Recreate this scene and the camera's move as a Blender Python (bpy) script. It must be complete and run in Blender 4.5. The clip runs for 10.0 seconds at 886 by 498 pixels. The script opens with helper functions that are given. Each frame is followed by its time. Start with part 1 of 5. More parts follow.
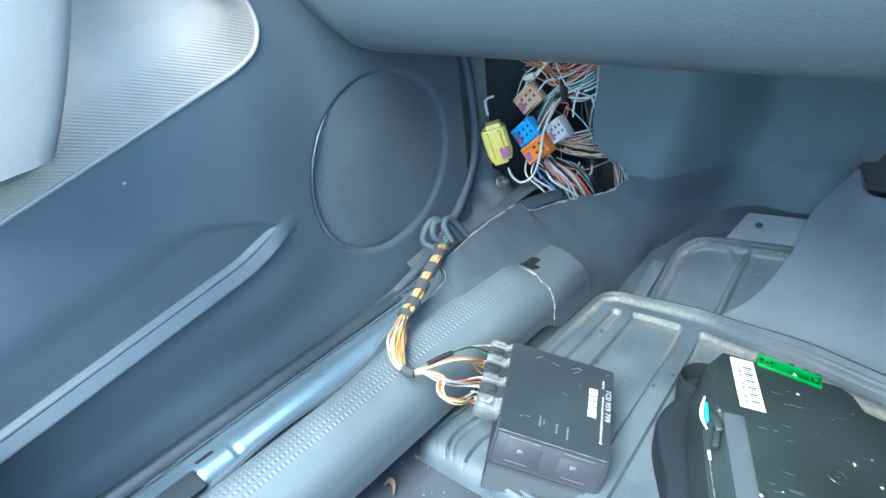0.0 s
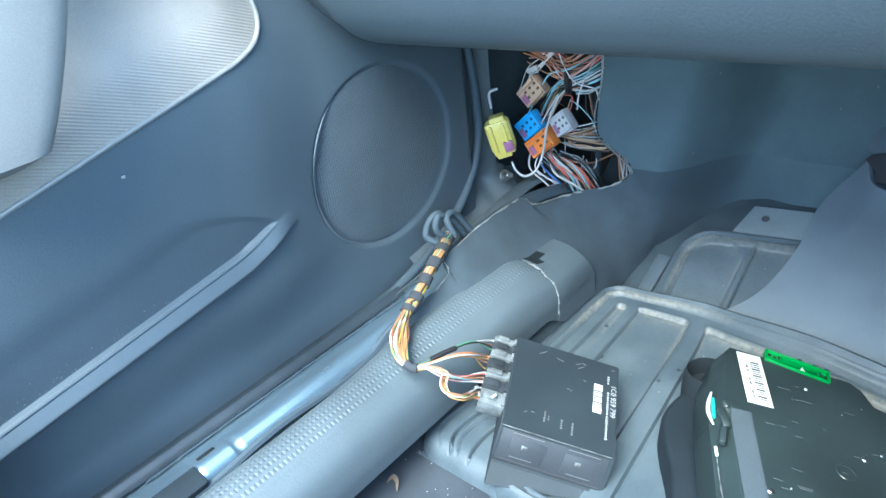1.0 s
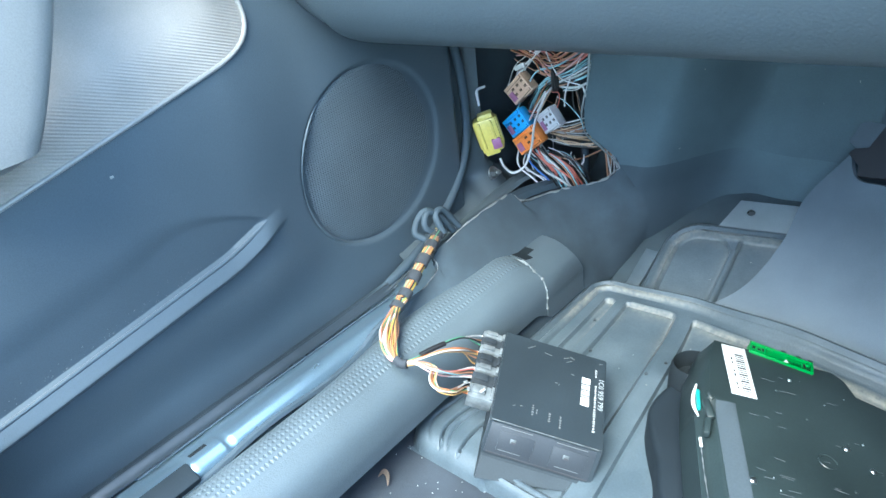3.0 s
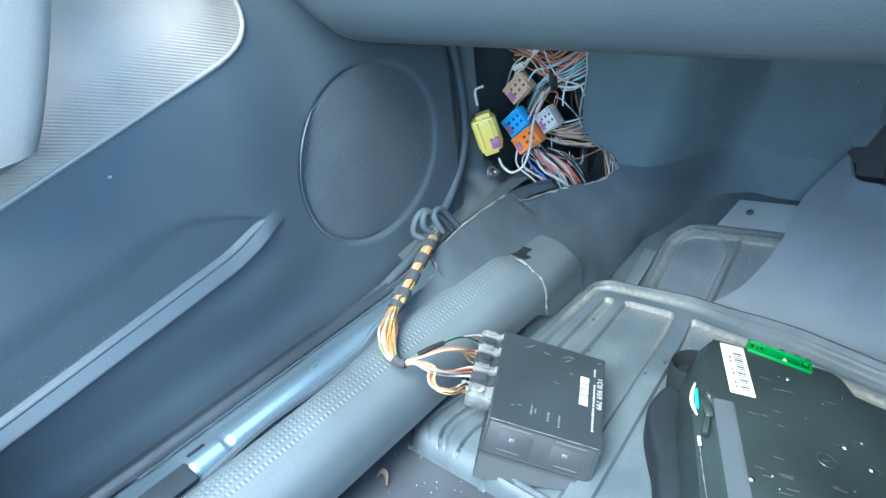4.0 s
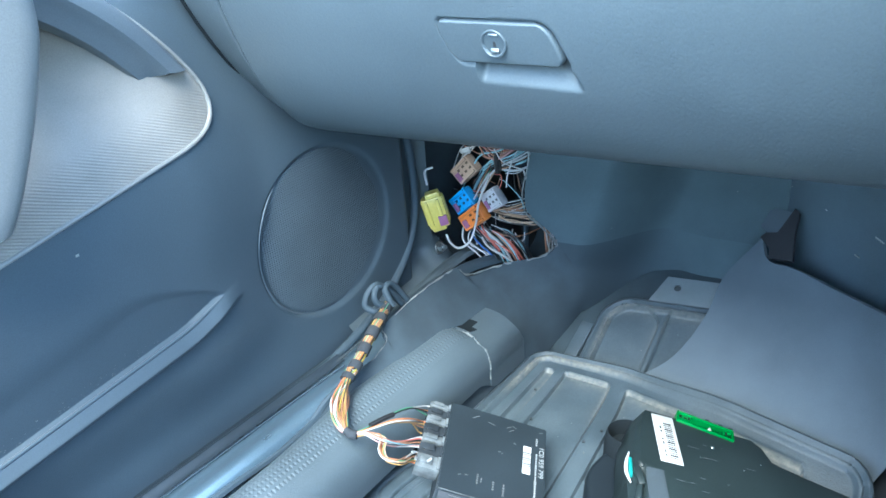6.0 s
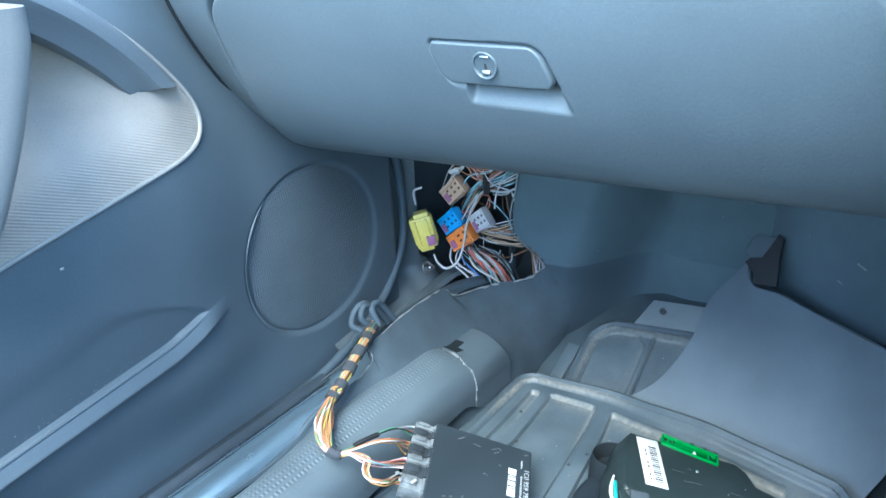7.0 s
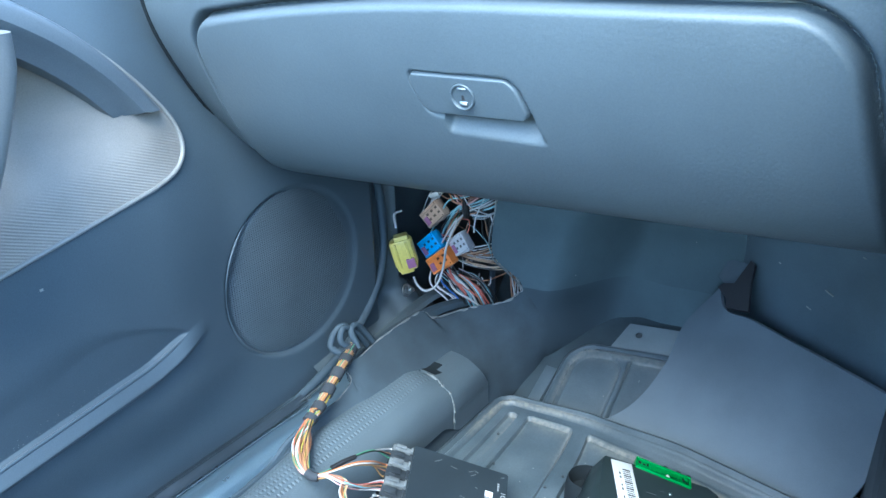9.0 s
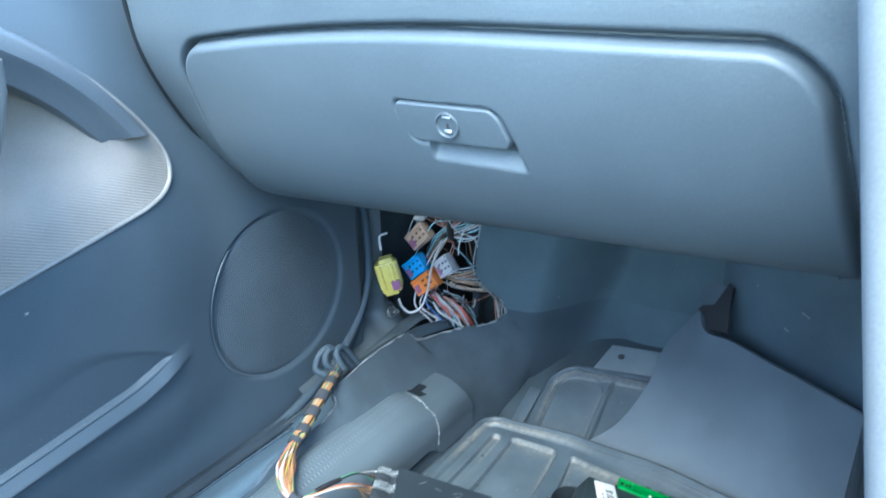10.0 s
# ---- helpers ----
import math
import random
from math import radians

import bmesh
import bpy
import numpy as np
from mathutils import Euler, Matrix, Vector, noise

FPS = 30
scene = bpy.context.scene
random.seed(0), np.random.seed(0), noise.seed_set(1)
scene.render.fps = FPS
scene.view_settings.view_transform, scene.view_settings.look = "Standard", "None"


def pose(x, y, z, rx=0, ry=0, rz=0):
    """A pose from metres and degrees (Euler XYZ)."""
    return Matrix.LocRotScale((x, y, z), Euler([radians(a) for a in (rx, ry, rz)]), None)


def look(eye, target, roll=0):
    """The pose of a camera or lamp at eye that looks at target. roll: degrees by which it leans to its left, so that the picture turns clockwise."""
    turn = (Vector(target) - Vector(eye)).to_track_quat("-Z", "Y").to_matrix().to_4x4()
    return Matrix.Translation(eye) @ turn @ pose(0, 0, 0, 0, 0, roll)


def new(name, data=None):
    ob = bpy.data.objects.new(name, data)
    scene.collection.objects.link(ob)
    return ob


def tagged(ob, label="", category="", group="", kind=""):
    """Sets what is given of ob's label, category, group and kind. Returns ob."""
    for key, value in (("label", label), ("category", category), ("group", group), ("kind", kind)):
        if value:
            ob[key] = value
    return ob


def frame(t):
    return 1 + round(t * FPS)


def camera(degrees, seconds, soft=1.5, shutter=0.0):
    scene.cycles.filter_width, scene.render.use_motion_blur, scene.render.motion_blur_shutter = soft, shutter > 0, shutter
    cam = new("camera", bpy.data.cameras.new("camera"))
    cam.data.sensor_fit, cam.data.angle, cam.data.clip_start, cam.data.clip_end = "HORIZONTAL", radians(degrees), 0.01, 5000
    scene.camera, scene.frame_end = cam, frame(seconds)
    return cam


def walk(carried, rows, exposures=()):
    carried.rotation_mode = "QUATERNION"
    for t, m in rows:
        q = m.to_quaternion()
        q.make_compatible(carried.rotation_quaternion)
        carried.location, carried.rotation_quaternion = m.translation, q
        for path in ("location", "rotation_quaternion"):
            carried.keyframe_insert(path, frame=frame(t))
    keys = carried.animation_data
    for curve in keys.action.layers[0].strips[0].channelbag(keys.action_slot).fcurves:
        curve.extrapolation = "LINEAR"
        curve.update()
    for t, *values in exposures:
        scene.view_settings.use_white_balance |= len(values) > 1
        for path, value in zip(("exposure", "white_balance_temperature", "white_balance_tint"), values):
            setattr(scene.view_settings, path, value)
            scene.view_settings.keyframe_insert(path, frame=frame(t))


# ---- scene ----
cam = camera(64.6, 10.0, shutter=0.7)
PATH = [
    (0, (0.045, 0.002, 0.569), (-1.147, 1.235, -0.459), -6.8),
    (0.5, (0.046, 0.005, 0.565), (-1.151, 1.231, -0.466), -7.1),
    (1, (0.041, 0.006, 0.564), (-1.155, 1.228, -0.474), -7.1),
    (1.5, (0.047, 0.007, 0.564), (-1.146, 1.227, -0.479), -7.4),
    (2, (0.051, 0.007, 0.563), (-1.139, 1.229, -0.48), -7.6),
    (2.5, (0.05, 0.006, 0.567), (-1.133, 1.233, -0.48), -7.4),
    (4, (0.052, 0.006, 0.565), (-1.131, 1.235, -0.479), -7.5),
    (4.5, (0.054, 0.002, 0.571), (-1.131, 1.246, -0.452), -7.3),
    (5, (0.068, -0.014, 0.593), (-1.102, 1.288, -0.374), -6.3),
    (5.5, (0.066, -0.02, 0.602), (-1.055, 1.349, -0.329), -5.0),
    (7, (0.066, -0.023, 0.601), (-1.013, 1.427, -0.255), -2.4),
    (7.5, (0.065, -0.028, 0.611), (-1.0, 1.45, -0.215), -1.4),
    (8, (0.071, -0.028, 0.607), (-0.987, 1.461, -0.208), -1.2),
    (8.5, (0.076, -0.029, 0.612), (-0.981, 1.466, -0.193), -1.2),
    (9, (0.074, -0.028, 0.609), (-0.976, 1.472, -0.196), -1.2),
    (9.5, (0.076, -0.03, 0.609), (-0.98, 1.468, -0.193), -1.6),
    (10, (0.078, -0.034, 0.616), (-0.947, 1.509, -0.138), -0.6),
]
walk(cam, [(t, look(eye, target, roll)) for t, eye, target, roll in PATH], [(0, 3.68, 6150, -4), (1.0, 3.60, 6080, -4), (2.5, 3.61, 6120, -4), (4.5, 3.69, 6120, -4), (5.0, 3.74, 6050, -4), (5.5, 3.41, 5950, -4), (7.5, 3.32, 5700, -3), (8.0, 3.08, 5530, -3), (8.5, 3.17, 5580, -3), (9.0, 3.12, 5560, -3), (10, 3.25, 5800, -2)])

# ---- light ----
world = bpy.data.worlds.new("sky")
scene.world = world
world.use_nodes = True
wn = world.node_tree.nodes
sky = wn.new("ShaderNodeTexSky")
sky.sky_type, sky.sun_disc = "NISHITA", False
sky.sun_elevation, sky.sun_rotation = radians(56), radians(168)
world.node_tree.links.new(sky.outputs[0], wn["Background"].inputs[0])
wn["Background"].inputs[1].default_value = 0.15
sun = new("sun", bpy.data.lights.new("sun", "SUN"))
sun.data.energy, sun.data.angle, sun.data.color = 1.2, radians(42), (1.0, 0.96, 0.9)
sun.matrix_world = look((0.7, -3.2, 5.0), (0, 0, 0))


# ---- materials ----
def material(name, colour, rough=0.6, metal=0.0, fine=900.0, coarse=9.0, vary=0.18, bump=0.15, spec=0.5, stain=None, coat=0.0):
    """Procedural surface: colour varied at a coarse and a fine scale, with fine relief and patchy gloss."""
    m = bpy.data.materials.new(name)
    m.use_nodes = True
    n, l = m.node_tree.nodes, m.node_tree.links
    b = n["Principled BSDF"]
    tc = n.new("ShaderNodeTexCoord")
    n1, n2 = n.new("ShaderNodeTexNoise"), n.new("ShaderNodeTexNoise")
    n1.inputs["Scale"].default_value, n1.inputs["Detail"].default_value = coarse, 6
    n2.inputs["Scale"].default_value, n2.inputs["Detail"].default_value = fine, 3
    for t in (n1, n2):
        l.new(tc.outputs["Object"], t.inputs["Vector"])
    mix = n.new("ShaderNodeMix")
    mix.data_type = "RGBA"
    lo = [c * (1 - vary) for c in colour] + [1]
    hi = [min(1, c * (1 + vary)) for c in (stain or colour)] + [1]
    mix.inputs["A"].default_value, mix.inputs["B"].default_value = lo, hi
    ramp = n.new("ShaderNodeMapRange")
    ramp.inputs["From Min"].default_value, ramp.inputs["From Max"].default_value = 0.35, 0.68
    l.new(n1.outputs["Fac"], ramp.inputs["Value"])
    l.new(ramp.outputs[0], mix.inputs["Factor"])
    mul = n.new("ShaderNodeMix")
    mul.data_type, mul.blend_type = "RGBA", "MULTIPLY"
    mul.inputs["Factor"].default_value = 0.35
    l.new(mix.outputs["Result"], mul.inputs["A"])
    l.new(n2.outputs["Fac"], mul.inputs["B"])
    l.new(mul.outputs["Result"], b.inputs["Base Color"])
    rr = n.new("ShaderNodeMapRange")
    rr.inputs["To Min"].default_value, rr.inputs["To Max"].default_value = max(0.03, rough - 0.07), min(1, rough + 0.07)
    l.new(n1.outputs["Fac"], rr.inputs["Value"])
    l.new(rr.outputs[0], b.inputs["Roughness"])
    b.inputs["Metallic"].default_value = metal
    b.inputs["Specular IOR Level"].default_value = spec
    b.inputs["Coat Weight"].default_value = coat
    if bump:
        bp = n.new("ShaderNodeBump")
        bp.inputs["Strength"].default_value, bp.inputs["Distance"].default_value = bump, 0.001
        l.new(n2.outputs["Fac"], bp.inputs["Height"])
        l.new(bp.outputs[0], b.inputs["Normal"])
    return m


def patterned(name, colour, kind, scale, depth, rough=0.6, direction="X"):
    """As material(), with a regular relief: 'dots', or 'ribs' that fade out away from the piece's edge."""
    m = material(name, colour, rough, bump=0.1)
    n, l = m.node_tree.nodes, m.node_tree.links
    b = n["Principled BSDF"]
    tc = n.new("ShaderNodeTexCoord")
    bp = n.new("ShaderNodeBump")
    bp.inputs["Strength"].default_value, bp.inputs["Distance"].default_value = 1.0, depth
    if kind == "ribs":
        w = n.new("ShaderNodeTexWave")
        w.bands_direction = direction
        w.inputs["Scale"].default_value, w.inputs["Distortion"].default_value = scale, 0.5
        w.inputs["Detail Scale"].default_value = 0.4
        l.new(tc.outputs["UV"], w.inputs["Vector"])
        sep, fade, mul = n.new("ShaderNodeSeparateXYZ"), n.new("ShaderNodeMapRange"), n.new("ShaderNodeMath")
        mul.operation = "MULTIPLY"
        fade.inputs["From Min"].default_value, fade.inputs["From Max"].default_value = 0.043, 0.033
        l.new(tc.outputs["UV"], sep.inputs[0])
        l.new(sep.outputs["Y"], fade.inputs["Value"])
        l.new(fade.outputs[0], mul.inputs[0])
        l.new(w.outputs["Fac"], mul.inputs[1])
        l.new(mul.outputs[0], bp.inputs["Height"])
    else:
        v = n.new("ShaderNodeTexVoronoi")
        v.voronoi_dimensions = "2D"
        v.inputs["Scale"].default_value, v.inputs["Randomness"].default_value = scale, 0.0
        l.new(tc.outputs["UV"], v.inputs["Vector"])
        r = n.new("ShaderNodeMapRange")
        r.inputs["From Min"].default_value, r.inputs["From Max"].default_value = 0.16, 0.34
        l.new(v.outputs["Distance"], r.inputs["Value"])
        l.new(r.outputs[0], bp.inputs["Height"])
    l.new(bp.outputs[0], b.inputs["Normal"])
    return m


def grained(m, scale, depth):
    """Adds a leather-like grain of rounded cells under the fine relief."""
    n, l = m.node_tree.nodes, m.node_tree.links
    b = n["Principled BSDF"]
    tc, v, bp = n.new("ShaderNodeTexCoord"), n.new("ShaderNodeTexVoronoi"), n.new("ShaderNodeBump")
    v.feature = "SMOOTH_F1"
    v.inputs["Scale"].default_value = scale
    bp.inputs["Strength"].default_value, bp.inputs["Distance"].default_value = 1.0, depth
    l.new(tc.outputs["Object"], v.inputs["Vector"])
    l.new(v.outputs["Distance"], bp.inputs["Height"])
    l.new(b.inputs["Normal"].links[0].from_socket, bp.inputs["Normal"])
    l.new(bp.outputs[0], b.inputs["Normal"])
    return m


dash_plastic = grained(material("dash_plastic", (0.087, 0.113, 0.134), 0.44, fine=800, bump=0.12, vary=0.08), 420, 0.00014)
door_plastic = material("door_plastic", (0.066, 0.090, 0.111), 0.5, fine=900, bump=0.2, vary=0.08)
grip_edge = material("grip_edge", (0.15, 0.175, 0.195), 0.36, fine=900, bump=0.05, vary=0.06)
arch_plastic = material("arch_plastic", (0.125, 0.15, 0.172), 0.36, fine=900, bump=0.04, vary=0.06)
grip_plastic = material("grip_plastic", (0.245, 0.247, 0.242), 0.38, fine=900, bump=0.04, vary=0.06)
stack_plastic = material("stack_plastic", (0.22, 0.245, 0.265), 0.4, fine=600, bump=0.15, vary=0.06)
under_plastic = material("under_plastic", (0.1, 0.138, 0.166), 0.6, bump=0.2)
insert_fabric = patterned("insert_fabric", (0.30, 0.278, 0.253), "ribs", 112, 0.0003, 0.62)
grille_mesh = patterned("grille_mesh", (0.076, 0.1, 0.119), "dots", 330, 0.0009, 0.55)
trim_dots = patterned("trim_dots", (0.080, 0.104, 0.122), "dots", 195, 0.0004, 0.45)
trim_plastic = material("trim_plastic", (0.075, 0.098, 0.115), 0.5, fine=700, bump=0.25, vary=0.1)
scuff = material("scuff", (0.19, 0.21, 0.215), 0.8, vary=0.3)
sill_paint = material("sill_paint", (0.27, 0.39, 0.49), 0.29, metal=0.75, bump=0.03, coat=0.8, vary=0.06)
band_rubber = material("band_rubber", (0.026, 0.036, 0.047), 0.36, bump=0.2, vary=0.15, spec=0.5)
cloth_tape = material("cloth_tape", (0.030, 0.037, 0.047), 0.85, fine=1400, bump=0.5)
seal_rubber = material("seal_rubber", (0.045, 0.066, 0.086), 0.65, bump=0.25, spec=0.3)
carpet = material("carpet", (0.046, 0.056, 0.07), 0.95, fine=1300, bump=0.9, vary=0.3, spec=0.15)
# One felt, painted in several tones to offset how light falls on it.
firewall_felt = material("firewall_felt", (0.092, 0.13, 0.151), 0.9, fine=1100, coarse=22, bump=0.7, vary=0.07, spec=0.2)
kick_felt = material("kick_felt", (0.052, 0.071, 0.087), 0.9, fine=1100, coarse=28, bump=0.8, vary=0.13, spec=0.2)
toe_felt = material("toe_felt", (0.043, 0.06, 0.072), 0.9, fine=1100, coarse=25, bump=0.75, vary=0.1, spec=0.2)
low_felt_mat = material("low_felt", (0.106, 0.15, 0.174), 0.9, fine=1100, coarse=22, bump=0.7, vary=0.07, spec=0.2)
torn_felt = material("torn_felt", (0.24, 0.26, 0.262), 0.95, fine=900, bump=0.9, vary=0.4)
mat_rubber = material("mat_rubber", (0.061, 0.085, 0.105), 0.5, fine=500, coarse=22, bump=0.3, vary=0.14, stain=(0.07, 0.092, 0.11), spec=0.4)


def dusty(m, colour):
    """Adds dry dust where the piece's UV y says it has settled, broken up by noise."""
    n, l = m.node_tree.nodes, m.node_tree.links
    b = n["Principled BSDF"]
    tc, sep, ns = n.new("ShaderNodeTexCoord"), n.new("ShaderNodeSeparateXYZ"), n.new("ShaderNodeTexNoise")
    ns.inputs["Scale"].default_value, ns.inputs["Detail"].default_value = 150, 6
    r, mul, mix = n.new("ShaderNodeMapRange"), n.new("ShaderNodeMath"), n.new("ShaderNodeMix")
    r.inputs["From Min"].default_value, r.inputs["From Max"].default_value = 0.2, 0.7
    mul.operation, mix.data_type = "MULTIPLY", "RGBA"
    l.new(tc.outputs["UV"], sep.inputs[0])
    l.new(tc.outputs["Object"], ns.inputs["Vector"])
    l.new(ns.outputs["Fac"], r.inputs["Value"])
    l.new(sep.outputs["Y"], mul.inputs[0])
    l.new(r.outputs[0], mul.inputs[1])
    l.new(mul.outputs[0], mix.inputs["Factor"])
    l.new(b.inputs["Base Color"].links[0].from_socket, mix.inputs["A"])
    mix.inputs["B"].default_value = (*colour, 1)
    l.new(mix.outputs["Result"], b.inputs["Base Color"])


dusty(mat_rubber, (0.19, 0.188, 0.168))


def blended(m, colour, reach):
    """Runs from another colour at the piece's UV x = 0 over to its own."""
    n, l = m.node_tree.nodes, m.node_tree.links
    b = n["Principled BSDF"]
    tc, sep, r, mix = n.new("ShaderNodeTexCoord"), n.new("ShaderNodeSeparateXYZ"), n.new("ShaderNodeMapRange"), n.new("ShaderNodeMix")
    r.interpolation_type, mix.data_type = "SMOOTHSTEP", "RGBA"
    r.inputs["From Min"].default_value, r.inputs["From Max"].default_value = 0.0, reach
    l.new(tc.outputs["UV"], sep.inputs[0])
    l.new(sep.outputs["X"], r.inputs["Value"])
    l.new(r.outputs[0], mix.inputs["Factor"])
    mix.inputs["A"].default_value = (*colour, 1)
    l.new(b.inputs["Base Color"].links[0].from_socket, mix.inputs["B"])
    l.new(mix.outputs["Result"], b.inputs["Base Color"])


# Fades the kick felt's painted shade out along the lower felt.
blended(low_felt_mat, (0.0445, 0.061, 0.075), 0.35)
fairing_felt = material("fairing_felt", (0.13, 0.16, 0.188), 0.9, fine=1500, bump=0.6, vary=0.12, spec=0.2)
dark_plastic = material("dark_plastic", (0.04, 0.05, 0.058), 0.5, bump=0.2)
void = material("void", (0.045, 0.057, 0.066), 0.9)
body_metal = material("body_metal", (0.085, 0.108, 0.124), 0.45, metal=0.2, bump=0.1, vary=0.3)
bare_steel = material("bare_steel", (0.55, 0.57, 0.58), 0.3, metal=1.0, bump=0.1)
plate_steel = material("plate_steel", (0.165, 0.2, 0.22), 0.6, metal=0.1, bump=0.15, vary=0.25)
module_black = material("module_black", (0.02, 0.028, 0.035), 0.46, fine=700, bump=0.2, spec=0.3)
module_grey = material("module_grey", (0.03, 0.036, 0.044), 0.5, fine=700, bump=0.2, spec=0.3)
tray_black = material("tray_black", (0.027, 0.036, 0.044), 0.6, fine=700, bump=0.2, spec=0.2)
deep_black = material("deep_black", (0.014, 0.019, 0.023), 0.8, bump=0.1, spec=0.12)
wear_and_glint = material("wear_and_glint", (0.1, 0.108, 0.115), 0.6)
amp_black = material("amp_black", (0.019, 0.029, 0.031), 0.36, fine=500, bump=0.1, vary=0.3, spec=0.4)
amp_side = material("amp_side", (0.014, 0.02, 0.026), 0.55, bump=0.15, spec=0.15)
strip_sheen = material("strip_sheen", (0.05, 0.064, 0.076), 0.4, fine=600, bump=0.12, vary=0.12)
label_white = material("label_white", (0.56, 0.58, 0.58), 0.6, vary=0.05, bump=0.05)
ink = material("ink", (0.03, 0.03, 0.035), 0.6, bump=0)
print_white = material("print_white", (0.3, 0.32, 0.33), 0.6, bump=0)
green_plastic = material("green_plastic", (0.006, 0.2, 0.036), 0.4, vary=0.15)
teal_plastic = material("teal_plastic", (0.03, 0.3, 0.28), 0.4)
clear_plug = material("clear_plug", (0.13, 0.145, 0.153), 0.18, vary=0.4, coarse=60)
smoky_plug = material("smoky_plug", (0.03, 0.036, 0.042), 0.2, vary=0.3, coarse=60)
ground_mat = material("ground_mat", (0.12, 0.12, 0.115), 0.9, coarse=0.6)
leaf_brown = material("leaf_brown", (0.10, 0.075, 0.058), 0.8)
dust = material("dust", (0.32, 0.33, 0.32), 0.9)
COLOURS = {
    "yellow": (0.38, 0.29, 0.055), "orange": (0.45, 0.16, 0.06), "blue": (0.06, 0.32, 0.66), "tan": (0.50, 0.34, 0.22), "lilac": (0.3, 0.09, 0.25),
    "grey": (0.5, 0.5, 0.51), "white": (0.52, 0.53, 0.53), "brown": (0.33, 0.16, 0.09), "red": (0.48, 0.13, 0.10), "black": (0.015, 0.016, 0.018),
    "green": (0.07, 0.24, 0.14), "aqua": (0.25, 0.46, 0.52), "amber": (0.37, 0.22, 0.08), "pink": (0.5, 0.27, 0.26), "navy": (0.06, 0.16, 0.46)}
PLASTIC = {k: material(k + "_plastic", v, 0.42, fine=300, vary=0.12, bump=0.05) for k, v in COLOURS.items()}

# Plug colours brightened over the wires' to offset the dark corner.
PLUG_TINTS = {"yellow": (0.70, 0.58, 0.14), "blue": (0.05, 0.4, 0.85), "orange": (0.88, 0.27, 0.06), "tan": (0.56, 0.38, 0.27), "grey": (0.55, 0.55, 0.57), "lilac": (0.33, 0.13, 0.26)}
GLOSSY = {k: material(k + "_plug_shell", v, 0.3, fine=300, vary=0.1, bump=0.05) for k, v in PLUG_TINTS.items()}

# Shade of the plugs' open windows, painted as quarter-bright copies.
SHADE = {k: material(k + "_recess_shade", [c * 0.25 for c in v], 0.6, bump=0) for k, v in COLOURS.items() if k in ("blue", "orange", "tan", "grey")}


# ---- shaping helpers ----
BASE = {}


def thing(name, base, label, category, group="", kind=""):
    """An Empty at the thing's base; its parts are built in world metres."""
    e = new(name)
    e.location = base
    e.empty_display_size = 0.02
    BASE[e.name] = Matrix.Translation(base).inverted()
    return tagged(e, label, category, group, kind)


def part_data(name, mesh, mat, parent, label=""):
    mesh.materials.append(mat)
    ob = new(name, mesh)
    if parent is not None:
        ob.parent = parent
        ob.matrix_parent_inverse = BASE.get(parent.name, Matrix())
    return tagged(ob, label)


def part(name, bm, mat, parent, label="", smooth=True):
    bmesh.ops.recalc_face_normals(bm, faces=bm.faces)
    mesh = bpy.data.meshes.new(name)
    bm.to_mesh(mesh)
    bm.free()
    if smooth:
        mesh.shade_smooth()
        mesh.set_sharp_from_angle(angle=radians(38))
    return part_data(name, mesh, mat, parent, label)


def sheet(name, nu, nv, fn, mat, parent, label="", keep=None, thick=0.0, flip=False, uv=None):
    """A surface fn(u, v) over the unit square, as a grid; keep(u, v) may leave cells out; thick gives it a back; uv(u, v)
    gives the texture's place in metres."""
    us, vs = np.linspace(0, 1, nu + 1), np.linspace(0, 1, nv + 1)
    verts = [fn(u, v) for u in us for v in vs]
    faces = []
    for i in range(nu):
        for j in range(nv):
            if keep is None or keep((us[i] + us[i + 1]) / 2, (vs[j] + vs[j + 1]) / 2):
                a = i * (nv + 1) + j
                f = (a, a + nv + 1, a + nv + 2, a + 1)
                faces.append(f[::-1] if flip else f)
    mesh = bpy.data.meshes.new(name)
    mesh.from_pydata(verts, [], faces)
    if uv:
        flat = np.array([uv(u, v) for u in us for v in vs])
        loops = np.zeros(len(mesh.loops), dtype=np.int32)
        mesh.loops.foreach_get("vertex_index", loops)
        mesh.uv_layers.new(name="metres").data.foreach_set("uv", flat[loops].ravel())
    bm = bmesh.new()
    bm.from_mesh(mesh)
    bmesh.ops.delete(bm, geom=[v for v in bm.verts if not v.link_faces], context="VERTS")
    if thick:
        bmesh.ops.solidify(bm, geom=bm.faces[:], thickness=thick)
    bm.to_mesh(mesh)
    bm.free()
    mesh.shade_smooth()
    mesh.set_sharp_from_angle(angle=radians(50))
    return part_data(name, mesh, mat, parent, label)


def box(bm, size, m=Matrix(), bevel=0.0, segs=2):
    """A bevelled box of that size about the pose m."""
    r = bmesh.ops.create_cube(bm, size=1.0)
    vs = r["verts"]
    bmesh.ops.scale(bm, vec=size, verts=vs)
    if bevel:
        es = {e for v in vs for e in v.link_edges}
        out = bmesh.ops.bevel(bm, geom=list(es), offset=bevel, segments=segs, profile=0.5, affect="EDGES")
        vs = list({v for f in out["faces"] for v in f.verts} | {v for v in vs if v.is_valid})
    bmesh.ops.transform(bm, matrix=m, verts=vs)


